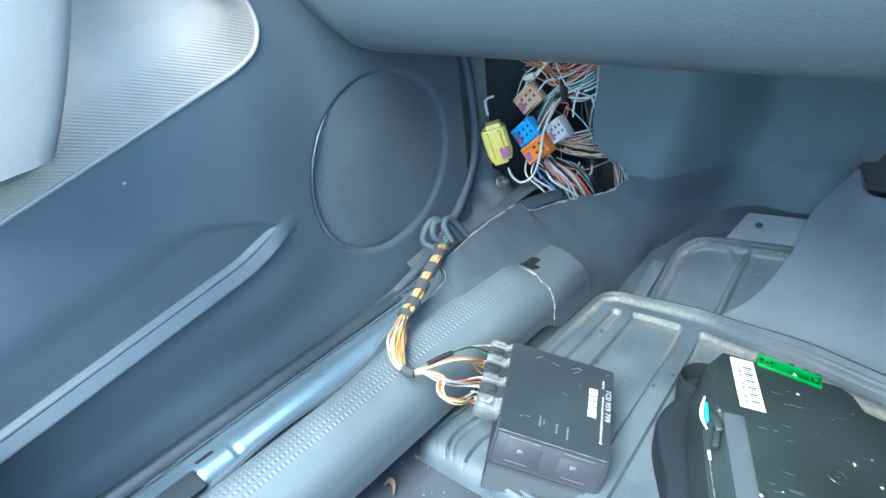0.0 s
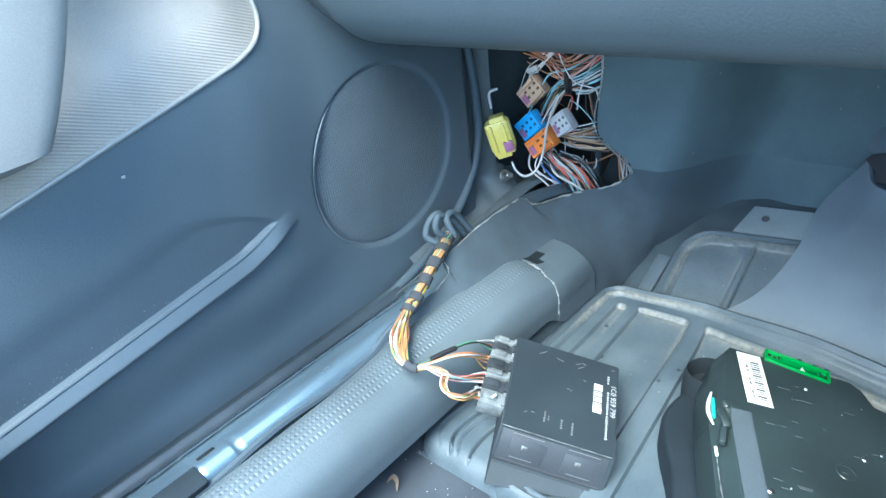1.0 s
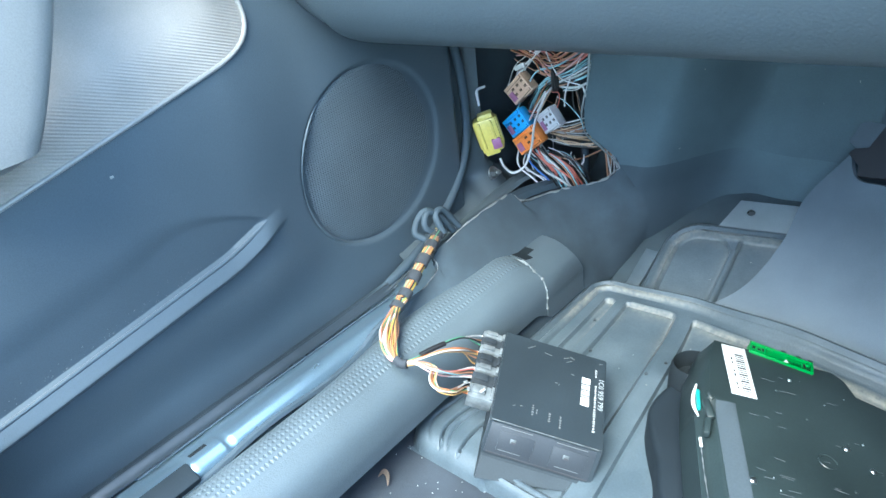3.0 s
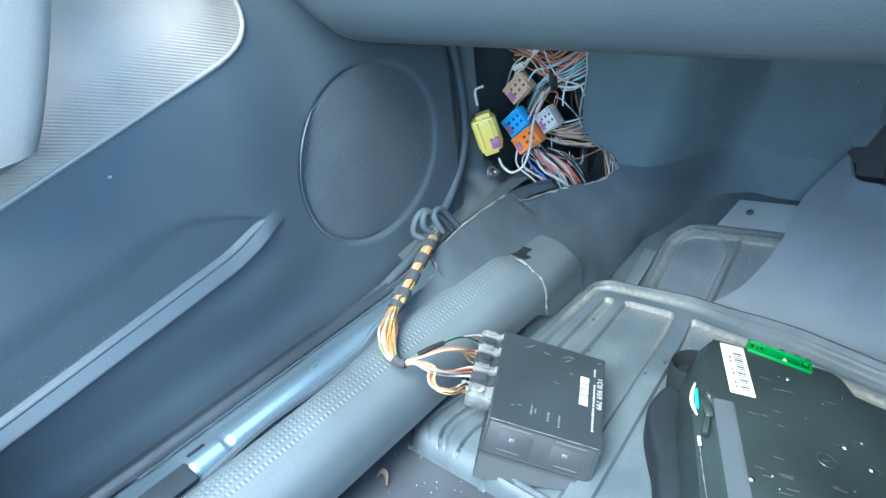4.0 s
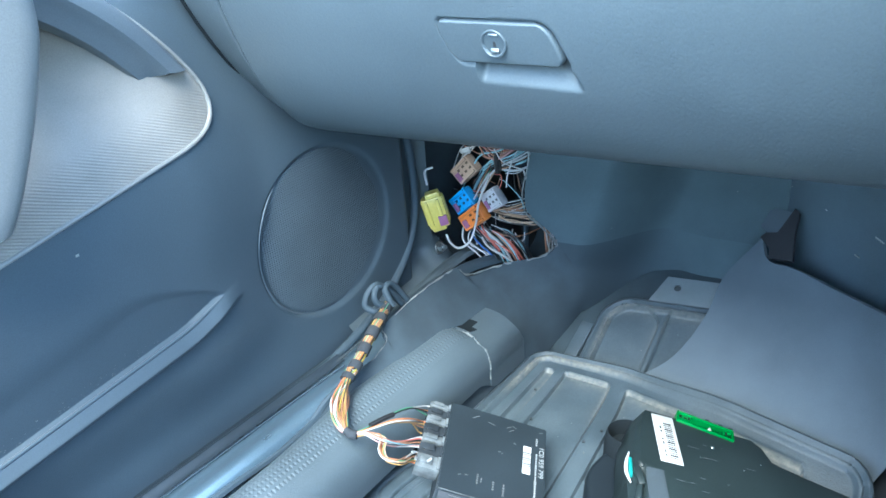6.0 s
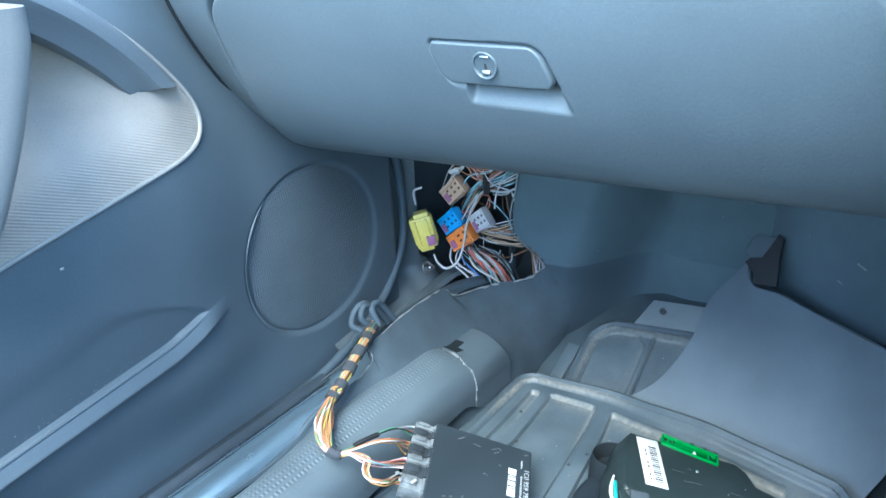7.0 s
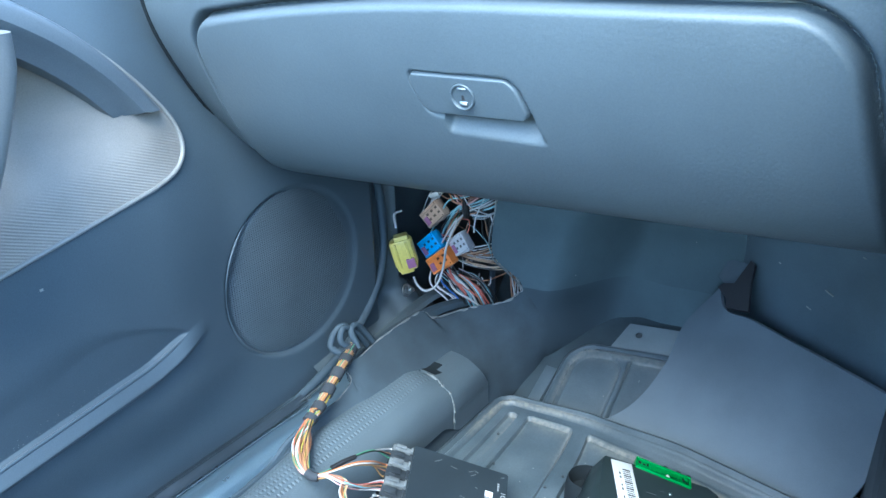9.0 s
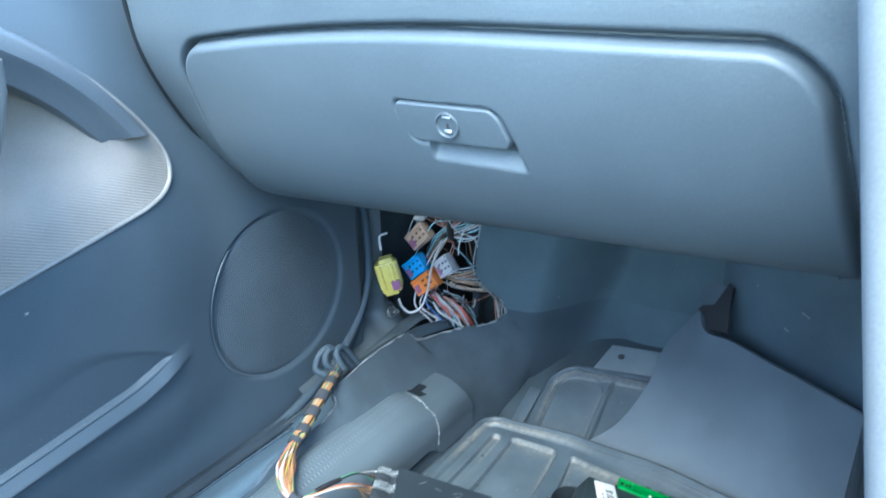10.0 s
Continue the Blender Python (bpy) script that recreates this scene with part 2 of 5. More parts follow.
def spline(pts, n):
    """n points on a smooth curve through pts."""
    p = [Vector(q) for q in pts]
    p = [p[0] * 2 - p[1]] + p + [p[-1] * 2 - p[-2]]
    out = []
    k = len(p) - 3
    for i in range(n):
        t = i / (n - 1) * k
        j = min(int(t), k - 1)
        f = t - j
        a, b, c, d = p[j:j + 4]
        out.append(0.5 * ((2 * b) + (c - a) * f + (2 * a - 5 * b + 4 * c - d) * f * f + (3 * b - a - 3 * c + d) * f ** 3))
    return out


def tube(bm, pts, r, n=28, sides=7, flat=1.0, taper=None):
    """A round cord through pts."""
    line = spline(pts, n)
    rings, up = [], None
    for i, p in enumerate(line):
        d = (line[min(i + 1, n - 1)] - line[max(i - 1, 0)]).normalized()
        if up is None:
            up = Vector((0, 0, 1)) if abs(d.z) < 0.9 else Vector((1, 0, 0))
        up = (up - d * up.dot(d)).normalized()
        side = d.cross(up)
        rad = r * (taper(i / (n - 1)) if taper else 1)
        rings.append([bm.verts.new(p + rad * (math.cos(a) * side + flat * math.sin(a) * up)) for a in [2 * math.pi * k / sides for k in range(sides)]])
    for a, b in zip(rings, rings[1:]):
        for k in range(sides):
            bm.faces.new((a[k], a[(k + 1) % sides], b[(k + 1) % sides], b[k]))
    bm.faces.new(rings[0][::-1])
    bm.faces.new(rings[-1])


def cord(name, pts, r, mat, parent, label="", **kw):
    bm = bmesh.new()
    tube(bm, pts, r, **kw)
    return part(name, bm, mat, parent, label)


def slab(name, size, m, mat, parent, label="", bevel=0.002):
    bm = bmesh.new()
    box(bm, size, m, bevel)
    return part(name, bm, mat, parent, label)


def prism(bm, outline, m, depth):
    """A plate with that outline in the local xy plane, from z = 0 to depth, at the pose m."""
    a = [bm.verts.new(m @ Vector((x, y, 0))) for x, y in outline]
    b = [bm.verts.new(m @ Vector((x, y, depth))) for x, y in outline]
    bm.faces.new(a[::-1])
    bm.faces.new(b)
    for i in range(len(a)):
        j = (i + 1) % len(a)
        bm.faces.new((a[i], a[j], b[j], b[i]))


def frame_of(o, x_to, up):
    """A pose at o whose x axis points to x_to and whose z axis is nearest to up."""
    o, x, u = Vector(o), (Vector(x_to) - Vector(o)).normalized(), Vector(up)
    z = (u - x * u.dot(x)).normalized()
    return Matrix.Translation(o) @ Matrix((x, z.cross(x), z)).transposed().to_4x4()


def sstep(a, b, x):
    t = min(1.0, max(0.0, (x - a) / (b - a)))
    return t * t * (3 - 2 * t)


def smax(a, b, k):
    h = max(k - abs(a - b), 0) / k
    return max(a, b) + h * h * k / 4


def rrect(x, y, x0, x1, y0, y1, r):
    """Distance to a rounded rectangle, negative inside."""
    dx, dy = max(x0 - x, x - x1) + r, max(y0 - y, y - y1) + r
    return math.hypot(max(dx, 0), max(dy, 0)) + min(max(dx, dy), 0) - r


# ---- ground and cabin shell ----
def plain(name, size, at, mat, label, category):
    ob = slab(name, size, Matrix.Translation(at), mat, None, bevel=0.01)
    return tagged(ob, label, category, kind="structure")


# Unseen ground for bounced light, and plain walls that close off the cabin.
plain("ground", (400, 400, 0.2), (0, 0, -0.5), ground_mat, "plain grey ground added under the car", "ground")
plain("wall_rear", (1.7, 0.06, 0.5), (0.2, -1.15, 0.2), dark_plastic, "plain dark wall added to close the cabin's rear", "wall")
plain("wall_driver_side", (0.06, 2.2, 0.62), (1.0, -0.1, 0.3), door_plastic, "plain dark grey wall added along the driver's side", "wall")
# Added sheet that keeps daylight from showing under the door.
plain("wall_door_side", (0.03, 2.2, 0.78), (-0.585, -0.1, 0.25), dark_plastic, "plain dark sheet added behind the door to block daylight", "wall")
plain("floor_pan", (1.72, 2.4, 0.03), (0.2, -0.1, -0.03), dark_plastic, "dark steel floor pan of the car", "floor")
plain("bulkhead", (1.7, 0.03, 0.8), (0.2, 1.02, 0.33), body_metal, "dark bulkhead behind the footwell", "wall")
plain("wall_kick", (0.02, 0.45, 0.62), (-0.555, 0.84, 0.31), body_metal, "dark body side behind the wiring", "wall")


def toe(y):
    """Height of the footwell's floor, which rises towards the bulkhead."""
    return 0.6 * max(0.0, y - 0.72) + 0.9 * max(0.0, y - 0.87)


floor = thing("floor", (-0.1, 0.3, 0), "dark grey footwell carpet with crumbs on it", "floor", kind="structure")
sheet("floor_carpet", 90, 110, lambda u, v: (-0.44 + 0.98 * u, -0.7 + 1.42 * v, 0.002 * noise.noise((u * 14, v * 22, 0)) * sstep(1.0, 0.95, v)), carpet, floor)
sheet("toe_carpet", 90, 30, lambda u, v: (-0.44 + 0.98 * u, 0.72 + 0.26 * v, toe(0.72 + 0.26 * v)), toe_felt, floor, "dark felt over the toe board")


# kick carpet: a flap from the floor up to its torn edge beside the sill
EDGE = spline([(-0.425, 0.20, 0.085), (-0.424, 0.40, 0.105), (-0.423, 0.446, 0.114), (-0.422, 0.468, 0.1215), (-0.422, 0.484, 0.128), (-0.428, 0.4865, 0.135), (-0.432, 0.4895, 0.139), (-0.432, 0.503, 0.1436), (-0.435, 0.547, 0.147), (-0.4345, 0.576, 0.1486),
               (-0.436, 0.622, 0.147), (-0.433, 0.646, 0.146), (-0.4224, 0.657, 0.1335), (-0.4087, 0.695, 0.1314), (-0.391, 0.717, 0.1325), (-0.364, 0.741, 0.1365), (-0.347, 0.753, 0.148), (-0.3405, 0.758, 0.16)], 171)
FOOT_LINE = spline([(-0.392, 0.20, 0.0), (-0.390, 0.38, 0.0), (-0.345, 0.50, 0.0), (-0.335, 0.59, 0.0), (-0.332, 0.67, 0.0), (-0.328, 0.735, 0.012), (-0.312, 0.785, 0.042)], 91)
SMOOTH_EDGE = [sum((EDGE[max(0, min(170, i + k))] for k in range(-22, 23)), Vector()) / 45 for i in range(171)]
SMOOTH_EDGE[-22:] = [SMOOTH_EDGE[149 + k].lerp(EDGE[149 + k], k / 21) for k in range(22)]
foot_y = [0.20 + (e.y - 0.20) * 0.585 / 0.558 for e in EDGE]
FOOT = [Vector([float(np.interp(y, [q.y for q in FOOT_LINE], [q[i] for q in FOOT_LINE])) for i in range(3)]) for y in foot_y]


def kick(u, v):
    i = round(u * 170)
    p = FOOT[i].lerp(SMOOTH_EDGE[i], v) + (EDGE[i] - SMOOTH_EDGE[i]) * v ** 5
    p.x += 0.012 * math.sin(v * math.pi) * (0.5 + u)
    p.z += 0.004 * noise.noise((u * 9, v * 3, 2))
    return p


# bulkhead felt: its edge is cut away round the wiring
def felt_edge(z):
    return -0.3405 - 0.048 * sstep(0.16, 0.207, z) + 0.010 * sstep(0.225, 0.30, z)


def felt_y(x, z):
    return 0.757 + 0.012 * sstep(-0.38, -0.30, x) + 0.105 * sstep(-0.27 - 0.07 * sstep(0.36, 0.02, z), -0.18 - 0.06 * sstep(0.36, 0.02, z), x) + 0.006 * noise.noise((x * 20, z * 11, 5)) * sstep(-0.34, -0.30, x)


def felt(u, v):
    z = 0.16 + 0.32 * v
    x = felt_edge(z) + (0.2 - felt_edge(z)) * u
    return Vector((x, felt_y(x, z) + (0.758 - felt_y(-0.3405, 0.16)) * sstep(0.2, 0.0, u), z))


def low_felt(u, v):
    """The kick carpet up to u = 1, and from there the bulkhead's lower felt."""
    if u <= 1:
        return kick(u, v)
    w = u - 1
    a = kick(1, v)
    x = a.x + (0.2 - a.x) * w
    p = Vector((x, felt_y(x, a.z), a.z))
    p.y += (a.y - felt_y(a.x, a.z)) * sstep(0.2, 0.0, w)
    foot = 0.042 + 0.04 * sstep(0.0, 0.3, w)
    p.z += (foot + (0.16 - foot) * v - a.z) * sstep(0.0, 0.2, w)
    return p


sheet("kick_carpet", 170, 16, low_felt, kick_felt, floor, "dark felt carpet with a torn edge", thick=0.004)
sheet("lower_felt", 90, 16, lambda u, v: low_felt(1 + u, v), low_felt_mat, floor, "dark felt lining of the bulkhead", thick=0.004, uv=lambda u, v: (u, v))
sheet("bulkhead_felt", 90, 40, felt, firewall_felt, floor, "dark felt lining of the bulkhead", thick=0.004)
torn = [felt(0, v) + Vector((-0.001, -0.003, 0)) for v in (1.0, 0.7, 0.4, 0.22, 0.12, 0.06)]
rim = torn + [EDGE[i] for i in range(168, 20, -5)]
bm = bmesh.new()
fuzz = [p + Vector((noise.noise(p * 130), noise.noise(p * 170 + Vector((3, 0, 0))), noise.noise(p * 150 + Vector((0, 5, 0))))) * 0.0016 for p in spline(rim, 90)]
tube(bm, fuzz, 0.0016, n=240, sides=5, taper=lambda t: (0.45 + 0.9 * abs(math.sin(t * 31) * math.sin(t * 77 + 1))) * (1.0 - 0.5 * sstep(0.55, 0.7, t)))
part("torn_edge", bm, torn_felt, floor, "pale frayed felt edge")


# ---- dashboard and glove box ----
PROFILE = spline([(1.04, 0.75), (0.46, 0.70), (0.385, 0.665), (0.363, 0.615), (0.363, 0.575), (0.3685, 0.543), (0.380, 0.508), (0.397, 0.473), (0.421, 0.441), (0.449, 0.42), (0.49, 0.41), (0.60, 0.41)], 301)
X0, X1 = -0.53, 0.11
LEAN = 0.06


def dash_point(x, s, lift=0.0):
    i = s * 300
    j = min(int(i), 299)
    p = PROFILE[j].lerp(PROFILE[j + 1], i - j)
    d = (PROFILE[j + 1] - PROFILE[j]).normalized()
    # outward normal of the profile, towards the cabin
    ny, nz = d.y, -d.x
    y, z = p.x + ny * lift, p.y + nz * lift
    lower = sstep(0.56, 0.42, z)
    round_end = 0.05 * sstep(-0.42, -0.53, x) ** 2
    return Vector((x, y + round_end * lower * 0.6, z + LEAN * (x + 0.13) * lower))


def lid_distance(x, z):
    top = 0.577 - 0.25 * max(0.0, -0.15 - x) ** 2
    right = 0.041 + 0.27 * max(0.0, top - z)
    r = 0.03 if x < -0.2 else 0.034
    dx, dz = max(-0.467 - x, (x - right) * 0.98) + r, z - top + r
    return math.hypot(max(dx, 0), max(dz, 0)) + min(max(dx, dz), 0) - r


def scoop(x, z):
    """Finger ledge under the handle, and the shallow seat of the latch plate."""
    d = rrect(x, z, -0.207, -0.1365 + 0.5 * (0.497 - z), 0.474, 0.53, 0.006)
    plate = rrect(x - 0.4 * (0.512 - z), z, -0.2275, -0.1405, 0.495, 0.5275, 0.008)
    ledge = -0.018 * (1 - min(1.0, max(0.0, (0.4995 - z) / 0.0165)))
    return ledge * sstep(0.002, -0.003, d) * sstep(0.516, 0.503, z) - 0.0036 * sstep(0.0015, -0.001, plate) * sstep(0.494, 0.499, z)


def dash_fn(kind):
    def fn(u, v):
        x = X0 + (X1 - X0) * u
        p = dash_point(x, v)
        d = lid_distance(x, p.z)
        if kind == "lid":
            lift = 0.004 * sstep(0.0, -0.009, d) - 0.004 * sstep(0.0, 0.0028, d) - 0.012 * math.exp(-((d / 0.0027) ** 2)) + scoop(x, p.z)
        else:
            lift = -0.0006 - 0.012 * math.exp(-((d / 0.0027) ** 2)) - 0.02 * sstep(-0.52, X0, x)
        return dash_point(x, v, lift)
    return fn


def dash_keep(kind):
    def ok(u, v):
        x = X0 + (X1 - X0) * u
        d = lid_distance(x, dash_point(x, v).z)
        return d < 0.0028 if kind == "lid" else d >= -0.0022
    return ok


dash = thing("dashboard", (-0.2, 0.5, 0.41), "grained blue-grey plastic dashboard over the footwell", "dashboard")
sheet("fascia", 520, 300, dash_fn("frame"), dash_plastic, dash, keep=dash_keep("frame"))
# Unseen block, added to keep sun from leaking under the dash.
slab("driver_side", (0.92, 0.58, 0.36), Matrix.Translation((0.545, 0.745, 0.55)), dash_plastic, dash, "plain unseen block added on the driver's side", 0.03)
glove = thing("glove_box", (-0.2, 0.42, 0.41), "closed blue-grey plastic glove box lid with latch", "glove box")
lid = sheet("lid", 520, 300, dash_fn("lid"), dash_plastic, glove, keep=dash_keep("lid"))


def s_of_z(z, x):
    return min((abs(dash_point(x, i / 300).z - z), i / 300) for i in range(60, 290))[1]


S_TOP, S_BOT = s_of_z(0.5275, -0.19), s_of_z(0.497, -0.19)


def handle_point(u, v):
    """Latch plate: a leaning four-sided plate with rounded corners."""
    s = S_TOP + (S_BOT - S_TOP) * v
    a = abs(2 * v - 1) ** 4 * 0.009
    xl, xr = -0.2365 + 0.0115 * v + a, -0.1475 + 0.0115 * v - a
    e = min(u, 1 - u) * 34
    f = min(v, 1 - v) * 13
    lift = 0.0015 - 0.004 * (1 - sstep(0, 1, min(1, e))) - 0.004 * (1 - sstep(0, 1, min(1, f)))
    return dash_point(xl + (xr - xl) * u, s, lift + 0.003)


latch = sheet("handle", 120, 60, handle_point, dash_plastic, glove, "smooth grey latch handle")
c = dash_point(-0.188, s_of_z(0.5135, -0.19), 0.0052)
face = frame_of(c, c + Vector((1, 0, 0)), Vector((0, -0.97, -0.25)))
bm = bmesh.new()
rings = []
for r, z in ((0.0098, -0.004), (0.0098, 0.0004), (0.0094, 0.0010), (0.0086, 0.0010), (0.0080, 0.0002), (0.0079, -0.0010), (0.0004, -0.0012)):
    rings.append([bm.verts.new(face @ Vector((r * math.cos(a), r * math.sin(a), z))) for a in [2 * math.pi * n / 40 for n in range(40)]])
for a, b in zip(rings, rings[1:]):
    for n in range(40):
        bm.faces.new((a[n], a[(n + 1) % 40], b[(n + 1) % 40], b[n]))
bm.faces.new(rings[-1])
lock = part("lock", bm, dash_plastic, latch, "round key lock")
slab("key_slot", (0.0022, 0.0055, 0.0006), face @ Matrix.Translation((0, 0, -0.0009)), ink, latch, "dark key slot", 0.0003)
for y, w, h in ((0.0062, 0.0070, 0.0014), (-0.0046, 0.0060, 0.0026)):
    slab("lock_plate", (w, h, 0.0010), face @ Matrix.Translation((0.0003, y, 0.0001)) @ pose(0, 0, 0, -28, 0, 0), bare_steel, latch, "shiny metal lock plate", 0.0004)

# A black cord paints the shade of the gap between dash and door.
cord("gap_shade", [dash_point(-0.5225, s_of_z(z, -0.5225), -0.001) for z in (0.64, 0.60, 0.57, 0.54, 0.51, 0.48, 0.455, 0.435)], 0.0026, deep_black, dash, "black cord drawn as the shaded gap beside the door", n=60)

# centre console beside the footwell
console = thing("centre_console", (0.2, 0.5, 0.0), "grey plastic centre console with a rounded edge, painted pale as if sunlit", "console")


def stack(u, v):
    z = 0.2 + 0.52 * v
    x0 = 0.057 + 0.2 * (0.58 - z)
    a = u * 3
    if a < 1:
        return (x0 + 0.012 * (1 - math.sin(a * math.pi / 2)) + 0.05 * (1 - a) ** 3, 0.62 - 0.312 * a ** 0.5, z)
    if a < 2:
        b = (a - 1) * math.pi / 2
        return (x0 + 0.014 * (1 - math.cos(b)), 0.308 - 0.014 * math.sin(b), z)
    return (x0 + 0.014 + 0.4 * (a - 2), 0.294, z)


# Paler than the dash plastic to paint sunlight on the console side.
sheet("side_panel", 48, 30, stack, stack_plastic, console, "smooth grey side painted pale, as if sunlit")
slab("base", (0.4, 0.8, 0.2), Matrix.Translation((0.305, 0.32, 0.1)), dark_plastic, console, "dark lower console", 0.01)
slab("under_panel", (0.5, 0.012, 0.36), Matrix.Translation((-0.0, 0.822, 0.29)) @ pose(0, 0, 0, 0, 0, -35.5), under_plastic, console, "scratched dark side panel", 0.003)
for at, ln in (((0.03, 0.776, 0.245), 0.012), ((0.012, 0.79, 0.215), 0.007), ((0.055, 0.76, 0.30), 0.004), ((-0.03, 0.82, 0.25), 0.003)):
    slab("scratch", (ln, 0.001, 0.0004 + 0.09 * ln), Matrix.Translation(at) @ pose(0, 0, 0, 0, 12, -35.5), dust, console, "pale scratch", 0.0)


# felt-covered fairing that closes the footwell towards the console
FAIR_EDGE = spline([(-0.093, 0.84, 0.191), (-0.132, 0.838, 0.125), (-0.142, 0.805, 0.077), (-0.163, 0.748, 0.037), (-0.205, 0.71, 0.006)], 41)


FAIR_TOP = spline([(-0.093, 0.84, 0.191), (-0.0785, 0.813, 0.1765), (-0.048, 0.7964, 0.1809), (0.008, 0.76, 0.184), (0.063, 0.724, 0.187), (0.105, 0.697, 0.1885)], 51)


def fairing(u, v):
    right = Vector((0.105, 0.697, 0.1885)).lerp(Vector((0.076, 0.66, 0.002)), v)
    right.x += 0.022 * (1 - v) * math.sin(math.pi * v)
    p = FAIR_EDGE[round(v * 40)].lerp(right, u)
    p += (FAIR_TOP[round(u * 50)] - FAIR_EDGE[0].lerp(Vector((0.105, 0.697, 0.1885)), u)) * (1 - v) ** 2
    p += Vector((0.006, 0.008, -0.006)) * math.sin(math.pi * v) * u
    p.z += 0.0025 * noise.noise((u * 5, v * 4, 8))
    return p


fair = thing("footwell_fairing", (0, 0.65, 0), "grey felt-covered fairing sloping beside the mats", "panel")
sheet("skin", 50, 40, fairing, fairing_felt, fair, thick=0.004)
MC = Matrix(((0.8145, 0.3932, -0.4266, -0.0785), (-0.5801, 0.5520, -0.5989, 0.8129), (0.0, 0.7353, 0.6777, 0.1765), (0, 0, 0, 1)))
# Black plate paints the dark of the notch in the fairing's top edge.
bm = bmesh.new()
prism(bm, [(0, 0), (0.03, 0.0105), (0.006, 0.042), (-0.0076, 0.0649), (-0.017, 0.0677), (-0.014, 0.032), (-0.0275, 0.0250), (-0.030, 0.017), (-0.008, 0.010)], MC @ Matrix.Translation((0, 0, 0.001)), 0.004)
part("clip", bm, ink, fair, "black plate in the notch, painted for its shade")
bm = bmesh.new()
prism(bm, [(-0.0511, 0.0576), (-0.0187, 0.064), (-0.015, 0.03), (-0.03, 0.026), (-0.046, 0.03)], MC @ Matrix.Translation((0, 0, -0.004)), 0.003)
part("tab", bm, fairing_felt, fair, "small grey felt tab")


# ---- rubber mats ----
def mat_sheet(name, m, w, l, panels, dusty_by, r, parent, warp=None, rise=None):
    """A moulded rubber mat: raised rim with a channel, sunk panels; warp(x, y) slants its lines, rise(x, y) lifts it."""
    def h(x, y):
        d = rrect(x, y, 0, w, -l, 0, r)
        z = 0.012 * sstep(0.0, -0.004, d) - 0.014 * sstep(-0.0005, 0.003, d)
        z -= 0.006 * sstep(-0.017, -0.021, d)
        z += 0.002 * sstep(-0.010, -0.0085, d) * sstep(-0.0055, -0.007, d) - 0.003 * sstep(-0.014, -0.0125, d) * sstep(-0.010, -0.0115, d)
        for p in panels:
            e = rrect(x, y, *p)
            z += -0.0035 * sstep(0.0005, -0.0015, e) + 0.0012 * math.exp(-((e - 0.0015) / 0.0012) ** 2) - 0.0015 * math.exp(-((e + 0.0022) / 0.0011) ** 2)
        return z + (rise(x, y) if rise else 0.0)

    def fn(u, v):
        x, y = -0.006 + (w + 0.012) * u, -l - 0.006 + (l + 0.012) * v
        z = h(x, y)
        return m @ Vector((*(warp(x, y) if warp else (x, y)), z))

    def settled(x, y):
        d, q = rrect(x, y, 0, w, -l, 0, r), 0.0
        for p in panels:
            if rrect(x, y, *p) < 0:
                q = max(q, math.exp(-(p[3] - y) / 0.0065), 0.8 * math.exp(-(p[1] - x) / 0.004) * sstep(p[3] - 0.11, p[3] - 0.02, y), 0.5 * math.exp(-(x - p[0]) / 0.004) * sstep(p[3] - 0.06, p[3] - 0.02, y))
        if -0.0195 < d < -0.0125:
            q = max(q, 0.9 * sstep(0.21, 0.05, x) * sstep(-0.14, -0.04, y))
        return min(1.0, 1.35 * q) * dusty_by

    return sheet(name, round(w / 0.002), round(l / 0.002), fn, mat_rubber, parent,
                 keep=lambda u, v: rrect((w + 0.012) * u - 0.006, -l - 0.006 + (l + 0.012) * v, 0, w, -l, 0, r) < 0.004,
                 uv=lambda u, v: ((w + 0.012) * u, settled(-0.006 + (w + 0.012) * u, -l - 0.006 + (l + 0.012) * v)))


mat_a = thing("rubber_mat", (-0.15, 0.5, 0.0), "dusty grey rubber floor mat with moulded panels", "floor mat", "footwell mats")
MA = pose(-0.343, 0.708, 0.006, 0, 0, -3.0)
mat_sheet("mat_body", MA, 0.43, 0.36, [(0.034, 0.047, -0.30, -0.037, 0.004), (0.060, 0.124, -0.34, -0.033, 0.006), (0.1446, 0.235, -0.34, -0.0325, 0.006), (0.26, 0.36, -0.34, -0.0325, 0.006)], 1.0, 0.035, mat_a,
          warp=lambda x, y: (x - y * (0.02 + min(0.13, 0.9 * max(0.0, x))), y + 0.045 * min(x, 0.14) - 0.11 * max(0.0, x - 0.14)),
          rise=lambda x, y: (0.018 * sstep(0.0, 0.17, x) + 0.016 * sstep(0.14, 0.28, x)) * sstep(-0.075, 0.0, y))
for x, y in ((-0.275, 0.57), (-0.203, 0.568), (-0.193, 0.596), (-0.299, 0.623), (-0.198, 0.676)):
    bm = bmesh.new()
    bmesh.ops.create_cone(bm, cap_ends=True, segments=14, radius1=0.0021, radius2=0.0016, depth=0.0014, matrix=Matrix.Translation((x, y, 0.0135)))
    part("stud", bm, dark_plastic, mat_a, "small dark stud")

